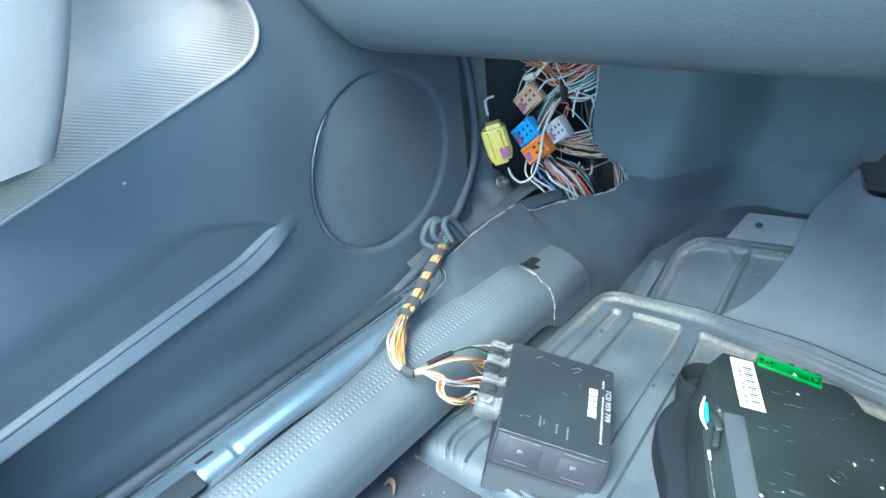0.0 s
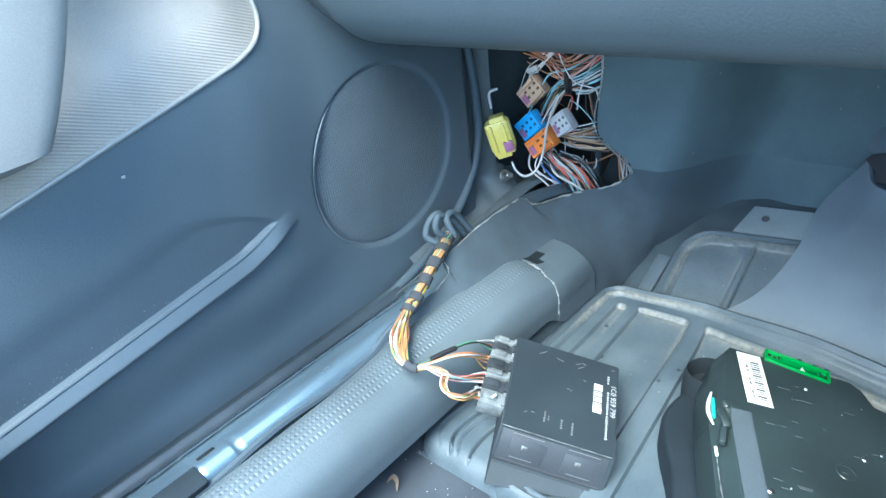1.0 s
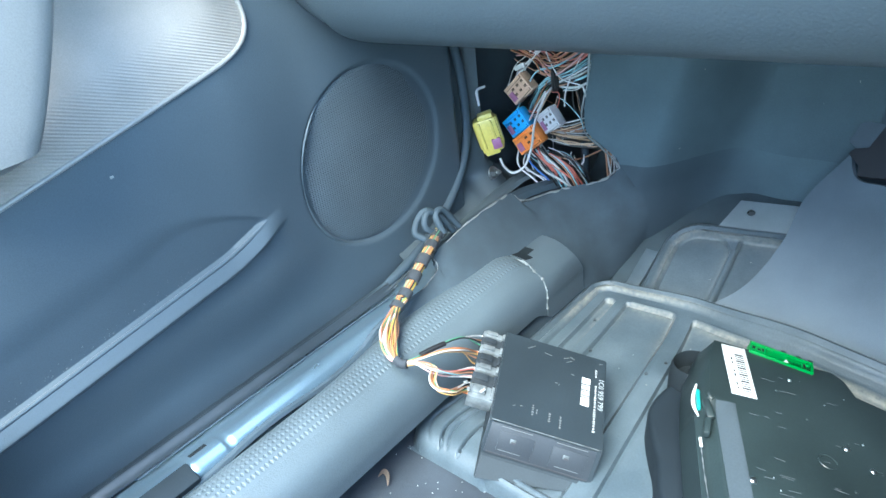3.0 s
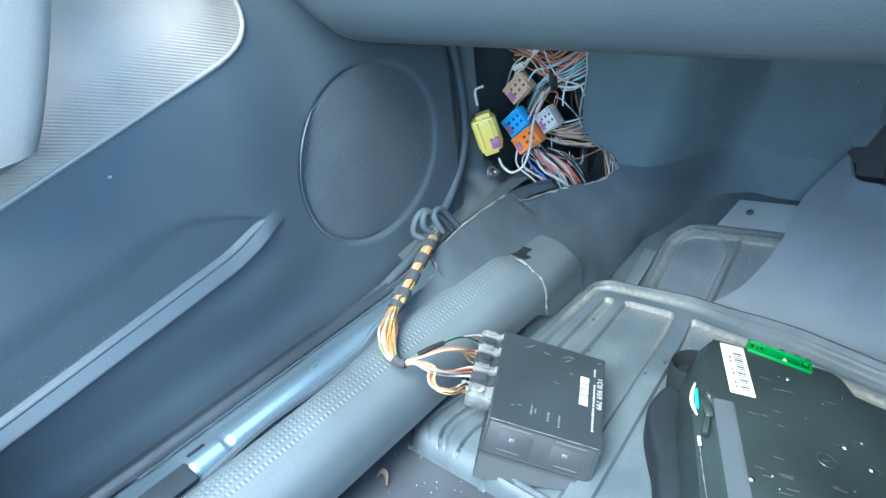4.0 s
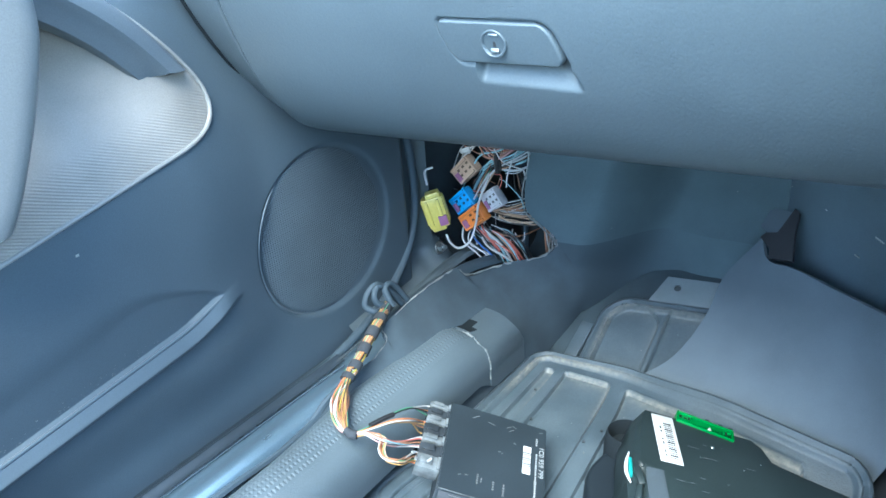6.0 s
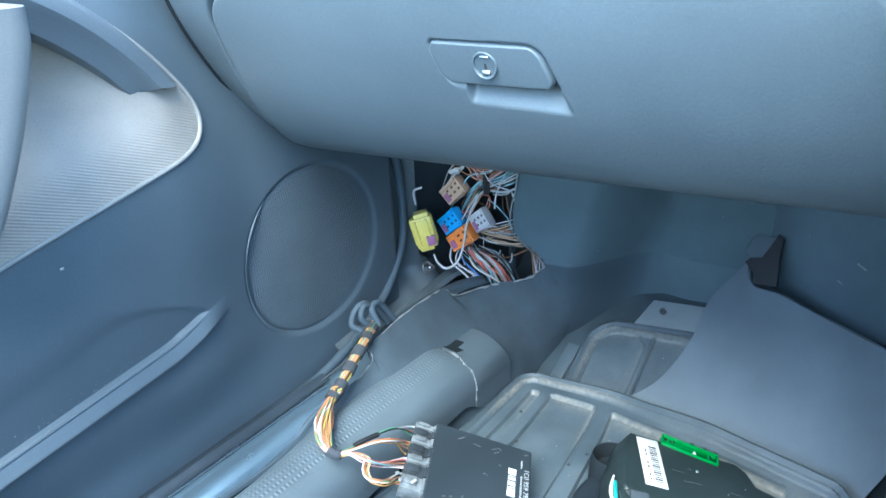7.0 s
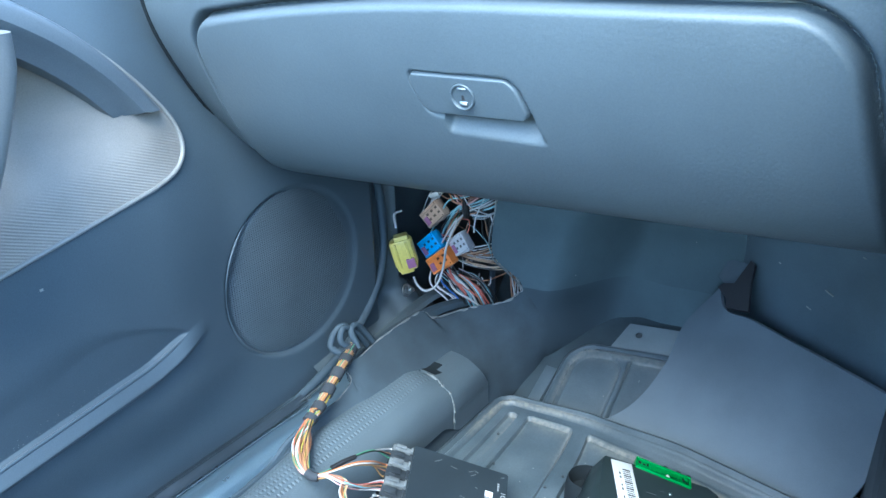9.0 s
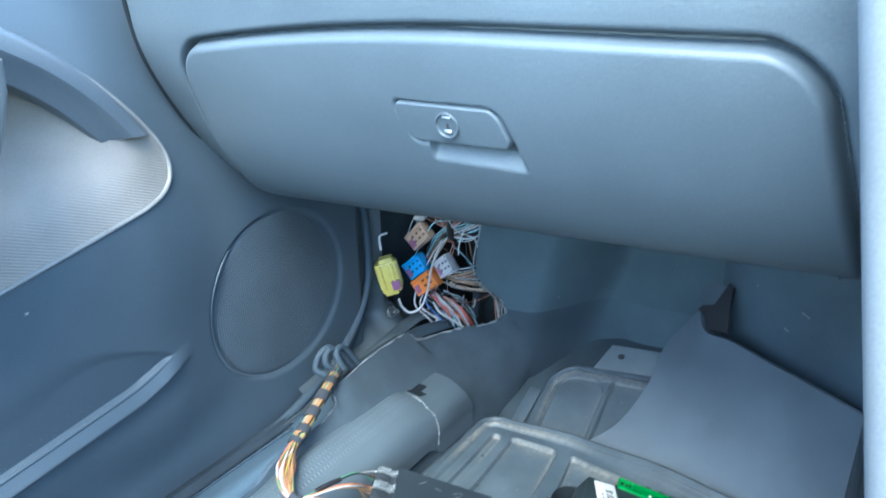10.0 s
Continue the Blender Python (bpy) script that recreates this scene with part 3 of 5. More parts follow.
# corrugated corner of the mat
def ruffle(u, v):
    """The rim rolls down to the floor along its outer and near sides; three grooves run along it."""
    y, x = 0.3425 + 0.16 * u, -0.375 + 0.117 * v
    d = -rrect(x, y, -0.374, 0.0, 0.343, 0.7, 0.036)
    roll = min(1.0, max(0.0, d) / 0.02)
    z = 0.021 * math.sqrt(1 - (1 - roll) ** 2) + 0.003 * v
    for at, shift, depth in ((-0.334, 0.013, 0.008), (-0.3245, 0.012, 0.0025), (-0.3045, 0.005, 0.007), (-0.353, 0.018, 0.0025)):
        g = at + shift * sstep(0.378, 0.343, y) + 0.006 * sstep(0.385, 0.43, y)
        z -= depth * math.exp(-((x - g) / 0.0015) ** 2) * sstep(0.006, 0.016, d)
    z *= 1 - 0.7 * sstep(0.44, 0.5, y)
    return x, y, max(-0.001, z - 0.014 * sstep(0.9, 1.0, v))


sheet("corrugated_corner", 80, 156, ruffle, mat_rubber, mat_a, "corrugated rubber corner")

mat_b = thing("toe_mat", (-0.2, 0.78, 0.03), "grey rubber mat lying up the toe board", "floor mat", "footwell mats")
TOE = Matrix(((1, 0, 0, -0.236), (0, 0.857, -0.515, 0.808), (0, 0.515, 0.857, 0.066), (0, 0, 0, 1)))
MB = TOE @ Matrix.Translation((-0.05, 0.004, -0.0095)) @ Matrix(((1, 0, 0, 0), (0.15, 1, 0, 0), (0, 0, 1, 0), (0, 0, 0, 1)))
mat_sheet("mat_body", MB, 0.25, 0.2, [(0.013, 0.086, -0.25, -0.016, 0.03), (0.0925, 0.23, -0.25, -0.016, 0.006)], 0.55, 0.045, mat_b)
slab("edge_flange", (0.02, 0.085, 0.004), TOE @ pose(-0.063, -0.088, -0.010, 0, -8, -4), mat_rubber, mat_b, "narrow rubber flange", 0.0015)
bracket = thing("bracket_plate", (-0.18, 0.84, 0.07), "flat grey steel bracket plate with a bolt hole", "bracket")
bm = bmesh.new()
MP = TOE
ring = [(0.0413 + 0.005 * math.cos(a), 0.0384 + 0.005 * math.sin(a)) for a in [2 * math.pi * k / 16 for k in range(16)]]
outer = [(0.010, 0.008), (0.092, 0.020), (0.0911, 0.0624), (0.0228, 0.053)]
vo = [[bm.verts.new(MP @ Vector((x, y, z))) for x, y in outer] for z in (0, 0.002)]
vi = [[bm.verts.new(MP @ Vector((x, y, z))) for x, y in ring] for z in (0, 0.002)]
for k in range(2):
    es = [bm.edges.new((vo[k][i], vo[k][(i + 1) % 4])) for i in range(4)] + [bm.edges.new((vi[k][i], vi[k][(i + 1) % 16])) for i in range(16)]
    bmesh.ops.triangle_fill(bm, use_beauty=True, edges=es)
for v, n in ((vo, 4), (vi, 16)):
    for i in range(n):
        bm.faces.new((v[0][i], v[0][(i + 1) % n], v[1][(i + 1) % n], v[1][i]))
part("plate", bm, plate_steel, bracket)
# Dark sheet behind the bolt hole paints its shade.
slab("hole_shadow", (0.02, 0.02, 0.001), MP @ Matrix.Translation((0.0413, 0.0384, -0.003)), void, bracket, "dark sheet painted as the hole's shade", 0.0)


# ---- door ----
def insert_distance(y, z):
    line = (0.3635 + 0.2 * (y - 0.12) - z) / 1.02
    return smax(line, math.hypot(y - 0.10, z - 0.305) - 0.309, 0.055)


def pocket_line(y):
    return 0.2065 + 0.137 * (y - 0.053) + 0.010 * sstep(0.27, 0.345, y)


SY, SZ, SR = 0.4907, 0.2517, 0.1065


def door_x(y, z):
    x = -0.502 - 0.8 * max(0.0, z - 0.30) ** 2 + 0.014 * sstep(0.425, 0.31, y) * sstep(0.12, 0.2, z)
    d = insert_distance(y, z)
    x -= 0.066 * sstep(0.018, 0.16, -d) + 0.0025 * sstep(0.002, -0.004, d)
    # map pocket: a lip that slants outwards below its edge, and a hollow above it that ends in a round corner
    h = z - pocket_line(y)
    if -0.05 < h < 0.16:
        fade = sstep(0.357, 0.312, y)
        wide = 0.0132
        x += fade * (0.001 + 0.0065 * min(1.0, max(0.0, -h / wide))) * sstep(-wide - 0.008, -wide, h) * sstep(0.003, -0.001, h)
        q = min(1.0, max(0.0, 0.329 - y) / 0.135)
        top = 0.0745 * (1 - (1 - q) ** 2)
        if q > 0 and h < top:
            x -= (0.0018 + 0.0045 * (1 - h / top) * min(1.0, q / 0.10)) * sstep(0.0005, 0.003, h) * sstep(top, top - 0.004 - 0.034 * q * q, h) * min(1.0, 14 * q)
    # speaker pod
    r = math.hypot(y - SY, (z - SZ) * 1.04)
    x -= 0.0055 * sstep(SR + 0.0035, SR - 0.0045, r) * (0.45 + 0.55 * sstep(0.54, 0.45, y))
    # rolled bottom and front edges
    zb = 0.036 + 0.07 * max(-0.2, y)
    x -= 0.03 * sstep(zb + 0.014, zb, z) + 0.03 * 0.5 * sstep(0.632, 0.645, y)
    return x


door = thing("car_door", (-0.53, 0.1, 0.1), "closed blue-grey plastic door panel with speaker and pocket", "car door")
Y0, Y1, Z0, Z1 = -0.5, 0.645, 0.03, 0.66
V0, SLOT = 129 / 460, 6 / 460 * (Z1 - Z0)


def door_yz(u, v):
    """Grid lines that run along the pocket's edge; the rows just above it spread as the pocket opens."""
    y = Y0 + (Y1 - Y0) * u
    d = (v - V0) * (Z1 - Z0)
    d -= min(max(0.0, d), SLOT) * (1 - max(0.08, min(1.0, (0.334 - y) / 0.05)))
    zc = Z0 + (Z1 - Z0) * V0
    return y, zc + d + (pocket_line(y) - zc) * sstep(0, 0.15, v) * sstep(1.0, 0.7, v)


def panel_keep(u, v):
    """Leaves out the insert."""
    y, z = door_yz(u, v)
    return insert_distance(y, z) > -0.0035


sheet("panel", 420, 460, lambda u, v: (door_x(*door_yz(u, v)), *door_yz(u, v)), door_plastic, door, keep=panel_keep, flip=True)
cord("lip_edge", [(door_x(y, pocket_line(y) - 0.001) - 0.0012, y, pocket_line(y)) for y in np.linspace(-0.48, 0.35, 60)], 0.002, door_plastic, door, "rounded pocket lip", n=160, sides=8, taper=lambda t: 0.15 + 0.85 * sstep(1.0, 0.93, t))
sheet("insert", 300, 150, lambda u, v: (door_x(-0.5 + 0.9 * u, 0.19 + 0.45 * v) + 0.0026 * sstep(0.0005, -0.0025, insert_distance(-0.5 + 0.9 * u, 0.19 + 0.45 * v)) - 0.0008, -0.5 + 0.9 * u, 0.19 + 0.45 * v), insert_fabric, door, "ribbed pale fabric insert",
      keep=lambda u, v: insert_distance(-0.5 + 0.9 * u, 0.19 + 0.45 * v) < 0.003, flip=True,
      uv=lambda u, v: ((0.19 + 0.45 * v) + 0.4 * (-0.5 + 0.9 * u), (0.19 + 0.45 * v) - 0.3635 - 0.2 * (-0.62 + 0.9 * u)))


def grille(u, v):
    a, r = 2 * math.pi * u, (SR - 0.001) * v
    y, z = SY + r * math.cos(a), SZ + r * math.sin(a) / 1.04
    return (-0.5055 + 0.004 * (1 - v * v) - 0.003 * sstep(0.95, 1, v), y, z)


def grille_uv(u, v):
    return ((SR - 0.001) * v * math.cos(2 * math.pi * u), (SR - 0.001) * v * math.sin(2 * math.pi * u))


def speaker_rim(u, v):
    a, b = 2 * math.pi * u, math.pi * 1.3 * v - 0.3
    f = 0.1 + 0.9 * sstep(0.3, -0.5, math.cos(a - 0.5))
    r = SR + 0.0017 * math.cos(b) * f
    y, z = SY + r * math.cos(a), SZ + r * math.sin(a) / 1.04
    return (-0.5055 + 0.0055 * sstep(0.44, 0.39, y) + 0.002 * f * math.sin(b) - 0.001, y, z)


sheet("speaker_grille", 96, 30, grille, grille_mesh, door, "dark perforated round speaker grille", uv=grille_uv)
sheet("speaker_rim", 120, 10, speaker_rim, grille_mesh, door, "thin raised rim")
# dust that has settled above the pocket's lip
rnd = random.Random(31)
bm = bmesh.new()
for k in range(70):
    y = rnd.uniform(0.02, 0.27)
    z = pocket_line(y) + 0.004 + abs(rnd.gauss(0, 0.006))
    box(bm, (0.0004, rnd.uniform(0.0004, 0.0011), rnd.uniform(0.0003, 0.0006)), Matrix.Translation((door_x(y, z) + 0.0003, y, z)))
part("dust_film", bm, scuff, door, "pale dust above the pocket", smooth=False)
# piping round the insert
pipe = []
for k in range(121):
    a = radians(-164 + 305 * k / 120)
    lo, hi = 0.02, 0.9
    for _ in range(30):
        mid = (lo + hi) / 2
        lo, hi = (mid, hi) if insert_distance(0.12 + mid * math.cos(a), 0.44 + mid * math.sin(a)) < 0 else (lo, mid)
    y, z = 0.12 + lo * math.cos(a), 0.44 + lo * math.sin(a)
    if y > -0.45 and z < 0.64:
        pipe.append((door_x(y, z) + 0.0012, y, z))
# Its pale grip plastic stands in for the bead's shine.
cord("piping", pipe, 0.0022, grip_plastic, door, "raised piping round the insert", n=240, sides=8)
# arched pull over the recess
bm = bmesh.new()
prev = None
for k in range(41):
    a = radians(33 + 104 * k / 40)
    sec = []
    for r, x in ((0.2660, -0.585), (0.2660, -0.513), (0.2680, -0.509), (0.28, -0.506), (0.284, -0.502), (0.289, -0.4985), (0.2985, -0.4995), (0.304, -0.504), (0.3065, -0.511), (0.3065, -0.585)):
        sec.append(bm.verts.new((x - 0.006 * sstep(60, 34, math.degrees(a)), 0.10 + r * math.cos(a), max(0.4715, 0.305 + r * math.sin(a)))))
    if prev:
        for i in range(9):
            bm.faces.new((prev[i], prev[i + 1], sec[i + 1], sec[i]))
    else:
        bm.faces.new(sec)
    prev = sec
part("pull_arch", bm, arch_plastic, door, "smooth grey arched pull")
# upright grip
bm = bmesh.new()
rings = []
for k in range(25):
    t = k / 24
    z = 0.385 + 0.173 * t
    edge = 0.141 + 0.076 * (1 - (1 - t) ** 1.4)
    w, dep = 0.085, 0.05 + 0.045 * (sstep(0.25, 0.0, t) + sstep(0.85, 1.0, t))
    c = Vector((-0.44 - dep / 2, edge - w / 2, z))
    sec = []
    for j in range(24):
        a = 2 * math.pi * j / 24
        ca, sa = math.cos(a), math.sin(a)
        p = 0.42
        f = sstep(0, 0.12, t) * 0.6 + 0.4
        sec.append(bm.verts.new(c + Vector((f * dep / 2 * math.copysign(abs(ca) ** p, ca) - (1 - f) * dep / 2, f * w / 2 * math.copysign(abs(sa) ** p, sa) - (1 - f) * w * 0.4, 0))))
    rings.append(sec)
for a, b in zip(rings, rings[1:]):
    for j in range(24):
        bm.faces.new((a[j], a[(j + 1) % 24], b[(j + 1) % 24], b[j]))
bm.faces.new(rings[0][::-1])
bm.faces.new(rings[-1])
part("grip", bm, grip_plastic, door, "pale grey upright grip")
for y, z in ((0.249, 0.436), (0.204, 0.354)):
    slab("speck", (0.001, 0.003, 0.0022), Matrix.Translation((door_x(y, z) + 0.0008, y, z)), dust, door, "white paint speck", 0.0003)


# ---- seat ----
seat = thing("seat_side_cover", (-0.43, -0.1, 0.0), "pale grey plastic side cover of the passenger seat", "seat cover")
bm = bmesh.new()
box(bm, (0.05, 0.24, 0.25), Matrix.Translation((-0.425, -0.088, 0.12)) @ pose(0, 0, 0, 12, 0, 0), 0.012, 4)
part("cover", bm, stack_plastic, seat)


# ---- door sill ----
sill = thing("door_sill", (-0.45, 0.2, 0.05), "glossy dark blue painted steel door sill", "door sill", kind="structure")
SEC = spline([Vector((a, b, 0)) for a, b in ((-0.55, 0.075), (-0.515, 0.084), (-0.488, 0.09), (-0.462, 0.096), (-0.442, 0.1045), (-0.432, 0.1035), (-0.425, 0.094), (-0.42, 0.05))], 40)


def sill_fn(u, v):
    y = -0.6 + 1.22 * u
    q = SEC[round(v * 39)]
    notch = 0.0008 * sstep(0.188, 0.19, y) * sstep(0.197, 0.195, y) * sstep(-0.46, -0.44, q.x) + 0.0006 * sstep(0.158, 0.153, y)
    return (q.x - notch, y, q.y - 2 * notch)


sheet("sill_panel", 610, 39, sill_fn, sill_paint, sill)


def seal_band(u, v):
    x = -0.55 + 0.077 * v
    ridge = 0.006 * math.exp(-((x + 0.486) / 0.005) ** 2) + 0.0012 * math.exp(-((x + 0.512) / 0.003) ** 2)
    return (x, -0.6 + 1.06 * u, 0.0795 + 0.21 * (x + 0.55) + 0.001 * sstep(1.0, 0.9, v) + ridge + 0.0006 * noise.noise((u * 60, v * 3, 0)))


sheet("seal_band", 200, 40, seal_band, band_rubber, sill, "dark ribbed rubber band under the door")
slab("slot", (0.0065, 0.018, 0.002), Matrix.Translation((-0.447, 0.169, 0.1024)) @ pose(0, 0, 0, 0, -20, 0), deep_black, sill, "dark slot in the sill", 0.0009)
slab("end_cover", (0.022, 0.3, 0.012), Matrix.Translation((-0.430, 0.004, 0.1)) @ pose(0, 0, 0, 0, 20, 0), module_black, sill, "black plastic end cover", 0.003)
cord("lip_seal", [(-0.424, -0.3, 0.085), (-0.422, 0.1, 0.09), (-0.423, 0.212, 0.097), (-0.424, 0.251, 0.096), (-0.425, 0.285, 0.092), (-0.425, 0.323, 0.091), (-0.426, 0.357, 0.096), (-0.428, 0.396, 0.107), (-0.425, 0.47, 0.11)], 0.0042, seal_rubber, sill, "wavy black rubber lip", n=120)
cord("door_seal", [(-0.492, -0.5, 0.083), (-0.492, 0.1, 0.083), (-0.492, 0.4, 0.088), (-0.492, 0.48, 0.096), (-0.496, 0.56, 0.118), (-0.502, 0.62, 0.155), (-0.506, 0.655, 0.21), (-0.506, 0.655, 0.29), (-0.506, 0.64, 0.36), (-0.506, 0.62, 0.45)], 0.006, seal_rubber, sill, "black rubber door seal", n=160, sides=10)
cord("seal_flange", [(-0.484, -0.5, 0.089), (-0.484, 0.2, 0.089), (-0.482, 0.4, 0.091), (-0.477, 0.5, 0.102)], 0.0016, dark_plastic, sill, "dark flange line", n=60)
cord("seam_edge", [(-0.470, 0.12, 0.0965), (-0.470, 0.24, 0.0965), (-0.468, 0.38, 0.0965), (-0.464, 0.45, 0.0985)], 0.0011, seal_rubber, sill, "grey sealed seam", n=60, taper=lambda t: 0.8 + 0.35 * math.sin(t * 63) * math.sin(t * 23))
for y, ln in ((0.405, 0.05), (0.455, 0.03), (0.33, 0.018)):
    slab("scuff_mark", (0.004, ln, 0.001), Matrix.Translation((-0.481, y, 0.0925)) @ pose(0, 0, 0, 0, -25, -1.5), scuff, sill, "pale scuff", 0.0)

# body side between the door seal and the wiring
pillar = thing("pillar_side", (-0.5, 0.68, 0.08), "dark painted steel foot of the front pillar", "body panel", kind="structure")


def pillar_fn(u, v):
    y, z = 0.50 + 0.24 * u, 0.06 + 0.4 * v
    x = -0.54 + 0.02 * sstep(0.62, 0.66, y) + 0.03 * sstep(0.15, 0.10, z) + 0.018 * sstep(0.655, 0.69, y) - 0.03 * sstep(0.70, 0.735, y) + 0.025 * sstep(0.16, 0.08, z)
    x += 0.004 * noise.noise((y * 25, z * 18, 1))
    return (x, y, z)


def pillar_keep(u, v):
    y, z = 0.50 + 0.24 * u, 0.06 + 0.4 * v
    return not (y > 0.685 + 0.06 * sstep(0.17, 0.12, z) and z > 0.12)


sheet("skin", 60, 80, pillar_fn, body_metal, pillar, keep=pillar_keep)
bm = bmesh.new()
mb = frame_of((-0.478, 0.668, 0.157), (-0.478, 0.70, 0.157), (1, -0.3, 0.3))
for r, d0, d1, seg in ((0.009, 0, 0.002, 24), (0.0058, 0.002, 0.008, 6), (0.003, 0.008, 0.013, 12)):
    bmesh.ops.create_cone(bm, cap_ends=True, segments=seg, radius1=r, radius2=r * 0.94, depth=d1 - d0, matrix=mb @ Matrix.Translation((0, 0, (d0 + d1) / 2)))
part("bolt", bm, bare_steel, pillar, "shiny steel bolt")
cord("brace", [(-0.475, 0.56, 0.105), (-0.468, 0.62, 0.122), (-0.462, 0.70, 0.135), (-0.45, 0.76, 0.13)], 0.011, body_metal, pillar, "ribbed metal brace", flat=0.5)
cord("dark_duct", [(-0.455, 0.52, 0.115), (-0.45, 0.60, 0.128), (-0.44, 0.68, 0.128), (-0.42, 0.75, 0.12)], 0.012, seal_rubber, pillar, "black rubber duct", flat=0.7)


# ---- loose sill trim ----
trim = thing("sill_trim", (-0.38, 0.2, 0.0), "loose grey plastic sill trim with dotted tread, chipped at its end", "sill trim")
TSEC = spline([Vector(p) for p in ((-0.430, 0.080, 0), (-0.423, 0.095, 0), (-0.406, 0.103, 0), (-0.380, 0.101, 0), (-0.357, 0.087, 0), (-0.348, 0.065, 0), (-0.347, 0.043, 0))], 37)


def trim_fn(y0, y1, swell, lo=0.0, hi=1.0):
    def fn(u, v):
        y = y0 + (y1 - y0) * u
        w = min(35.999, (lo + (hi - lo) * v) * 36)
        q = TSEC[int(w)].lerp(TSEC[int(w) + 1], w - int(w))
        f = sstep(0.555, 0.60, y)
        nx, nz = q.x + 0.385, q.y - 0.05
        k = 1 + swell
        hump = 0.10 * sstep(0.36, 0.5, y)
        return (-0.385 + nx * k + 0.3 * max(0.0, -nx) * sstep(0.44, 0.27, y) - 0.15 * hump * max(0.0, -nx) + 0.010 * f * min(1.0, max(0.0, nz / 0.05)) + 0.018 * (y - 0.4) * (1 if y > 0.4 else 0.3), y, 0.05 + nz * k + 0.18 * hump * max(0.0, nz) - 0.009 * f * max(0.0, nz) / 0.05 - 0.022 * f * max(0.0, -nz) / 0.007)
    return fn


sheet("tread", 120, 18, trim_fn(-0.35, 0.577, 0.0, 0.0, 0.55), trim_dots, trim, "dotted grey tread", thick=0.003, uv=lambda u, v: (0.95 * u, 0.055 * v))
sheet("side", 120, 18, trim_fn(-0.35, 0.580, -0.001, 0.535, 1.0), trim_plastic, trim, thick=0.003)


def end_cap(u, v):
    """Smooth cap past the break: a ragged start, a slanted lower end."""
    y0 = 0.580 + 0.004 * noise.noise((v * 9, 3, 0)) + 0.002 * sstep(0.45, 0.95, v)
    y1 = 0.638 + 0.008 * sstep(0.0, 0.35, v) + 0.018 * sstep(0.6, 1.0, v)
    return trim_fn(0.0, 1.0, 0.012)(y0 + (y1 - y0) * u, v)


sheet("end_cap", 40, 48, end_cap, trim_plastic, trim, "smooth grey end cap", thick=0.003)
tn = trim_fn(0.0, 1.0, 0.06)
# Notch left uncut: black sheets on top paint its shade.
for y0, y1, v0, v1 in ((0.584, 0.597, 0.36, 0.48), (0.595, 0.611, 0.35, 0.43)):
    sheet("notch", 6, 6, lambda u, v: tn(y0 + (y1 - y0) * u, v0 + (v1 - v0) * v), deep_black, trim, "square notch drawn as a dark sheet", thick=0.001)
bm = bmesh.new()
tf = trim_fn(0.0, 1.0, 0.035)
tube(bm, [tf(0.580 + 0.004 * noise.noise((v * 9, 3, 0)) + 0.002 * sstep(0.45, 0.95, v), v) for v in np.linspace(0.44, 0.97, 14)], 0.0026, n=60, sides=5, taper=lambda t: 0.5 + 0.9 * abs(math.sin(t * 17) * math.cos(t * 41)))
part("chipped_edge", bm, scuff, trim, "pale chipped break")
for k in range(16):
    y, v = (rnd.uniform(0.30, 0.36), rnd.uniform(0.25, 0.5)) if k < 9 else (rnd.uniform(0.12, 0.5), rnd.uniform(0.15, 0.8))
    q = Vector(trim_fn(0.0, 1.0, 0.012)(y, v))
    slab("scuff_mark", (rnd.uniform(0.0005, 0.001), rnd.uniform(0.002, 0.006), 0.0005), Matrix.Translation(q) @ pose(0, 0, 0, 0, 30 * (v - 0.3), rnd.uniform(-70, 70)), scuff, trim, "pale scuff", 0.0)


# ---- control module and its plugs ----
module = thing("control_module", (-0.25, 0.45, 0.01), "black plastic control module with printed number, lying tilted on the mat", "control module")
MM = frame_of((-0.271, 0.366, 0.078), (-0.180, 0.417, 0.042), (0.33, 0.05, 0.94)) @ Matrix.Translation((0.005, 0.001, 0))


def ledge(points, x0, x1, floor_z=-1.0):
    """A block with that (y, z) section, from x0 to x1 in the module's own axes."""
    bm = bmesh.new()
    prism(bm, points, MM @ Matrix.Translation((x0, 0, 0)) @ Matrix(((0, 0, 1, 0), (1, 0, 0, 0), (0, 1, 0, 0), (0, 0, 0, 1))), x1 - x0)
    for v in bm.verts:
        v.co.z = max(v.co.z, floor_z)
    bmesh.ops.bevel(bm, geom=bm.edges[:], offset=0.0012, segments=2, affect="EDGES")
    return bm


part("case", ledge([(0, 0), (0.116, 0), (0.116, -0.03), (-0.018, -0.031)], 0, 0.1115), module_black, module)
part("tray", ledge([(-0.0185, -0.0325), (0.12, -0.0325), (0.12, -0.056), (-0.033, -0.055)], 0.002, 0.107, 0.0095), tray_black, module, "dark grey lower tray")
down = (MM.to_3x3() @ Vector((0, -0.018, -0.031))).normalized()
MX = (MM.to_3x3() @ Vector((1, 0, 0))).normalized()
MF = Matrix.Translation(MM.translation) @ Matrix((MX, -down, MX.cross(-down))).transposed().to_4x4()
# Front face in a lighter grey paints the light on it.
slab("front_panel", (0.103, 0.031, 0.0008), MF @ Matrix.Translation((0.055, -0.0175, 0.0002)), module_grey, module, "front face painted lighter, as if lit", 0.0003)
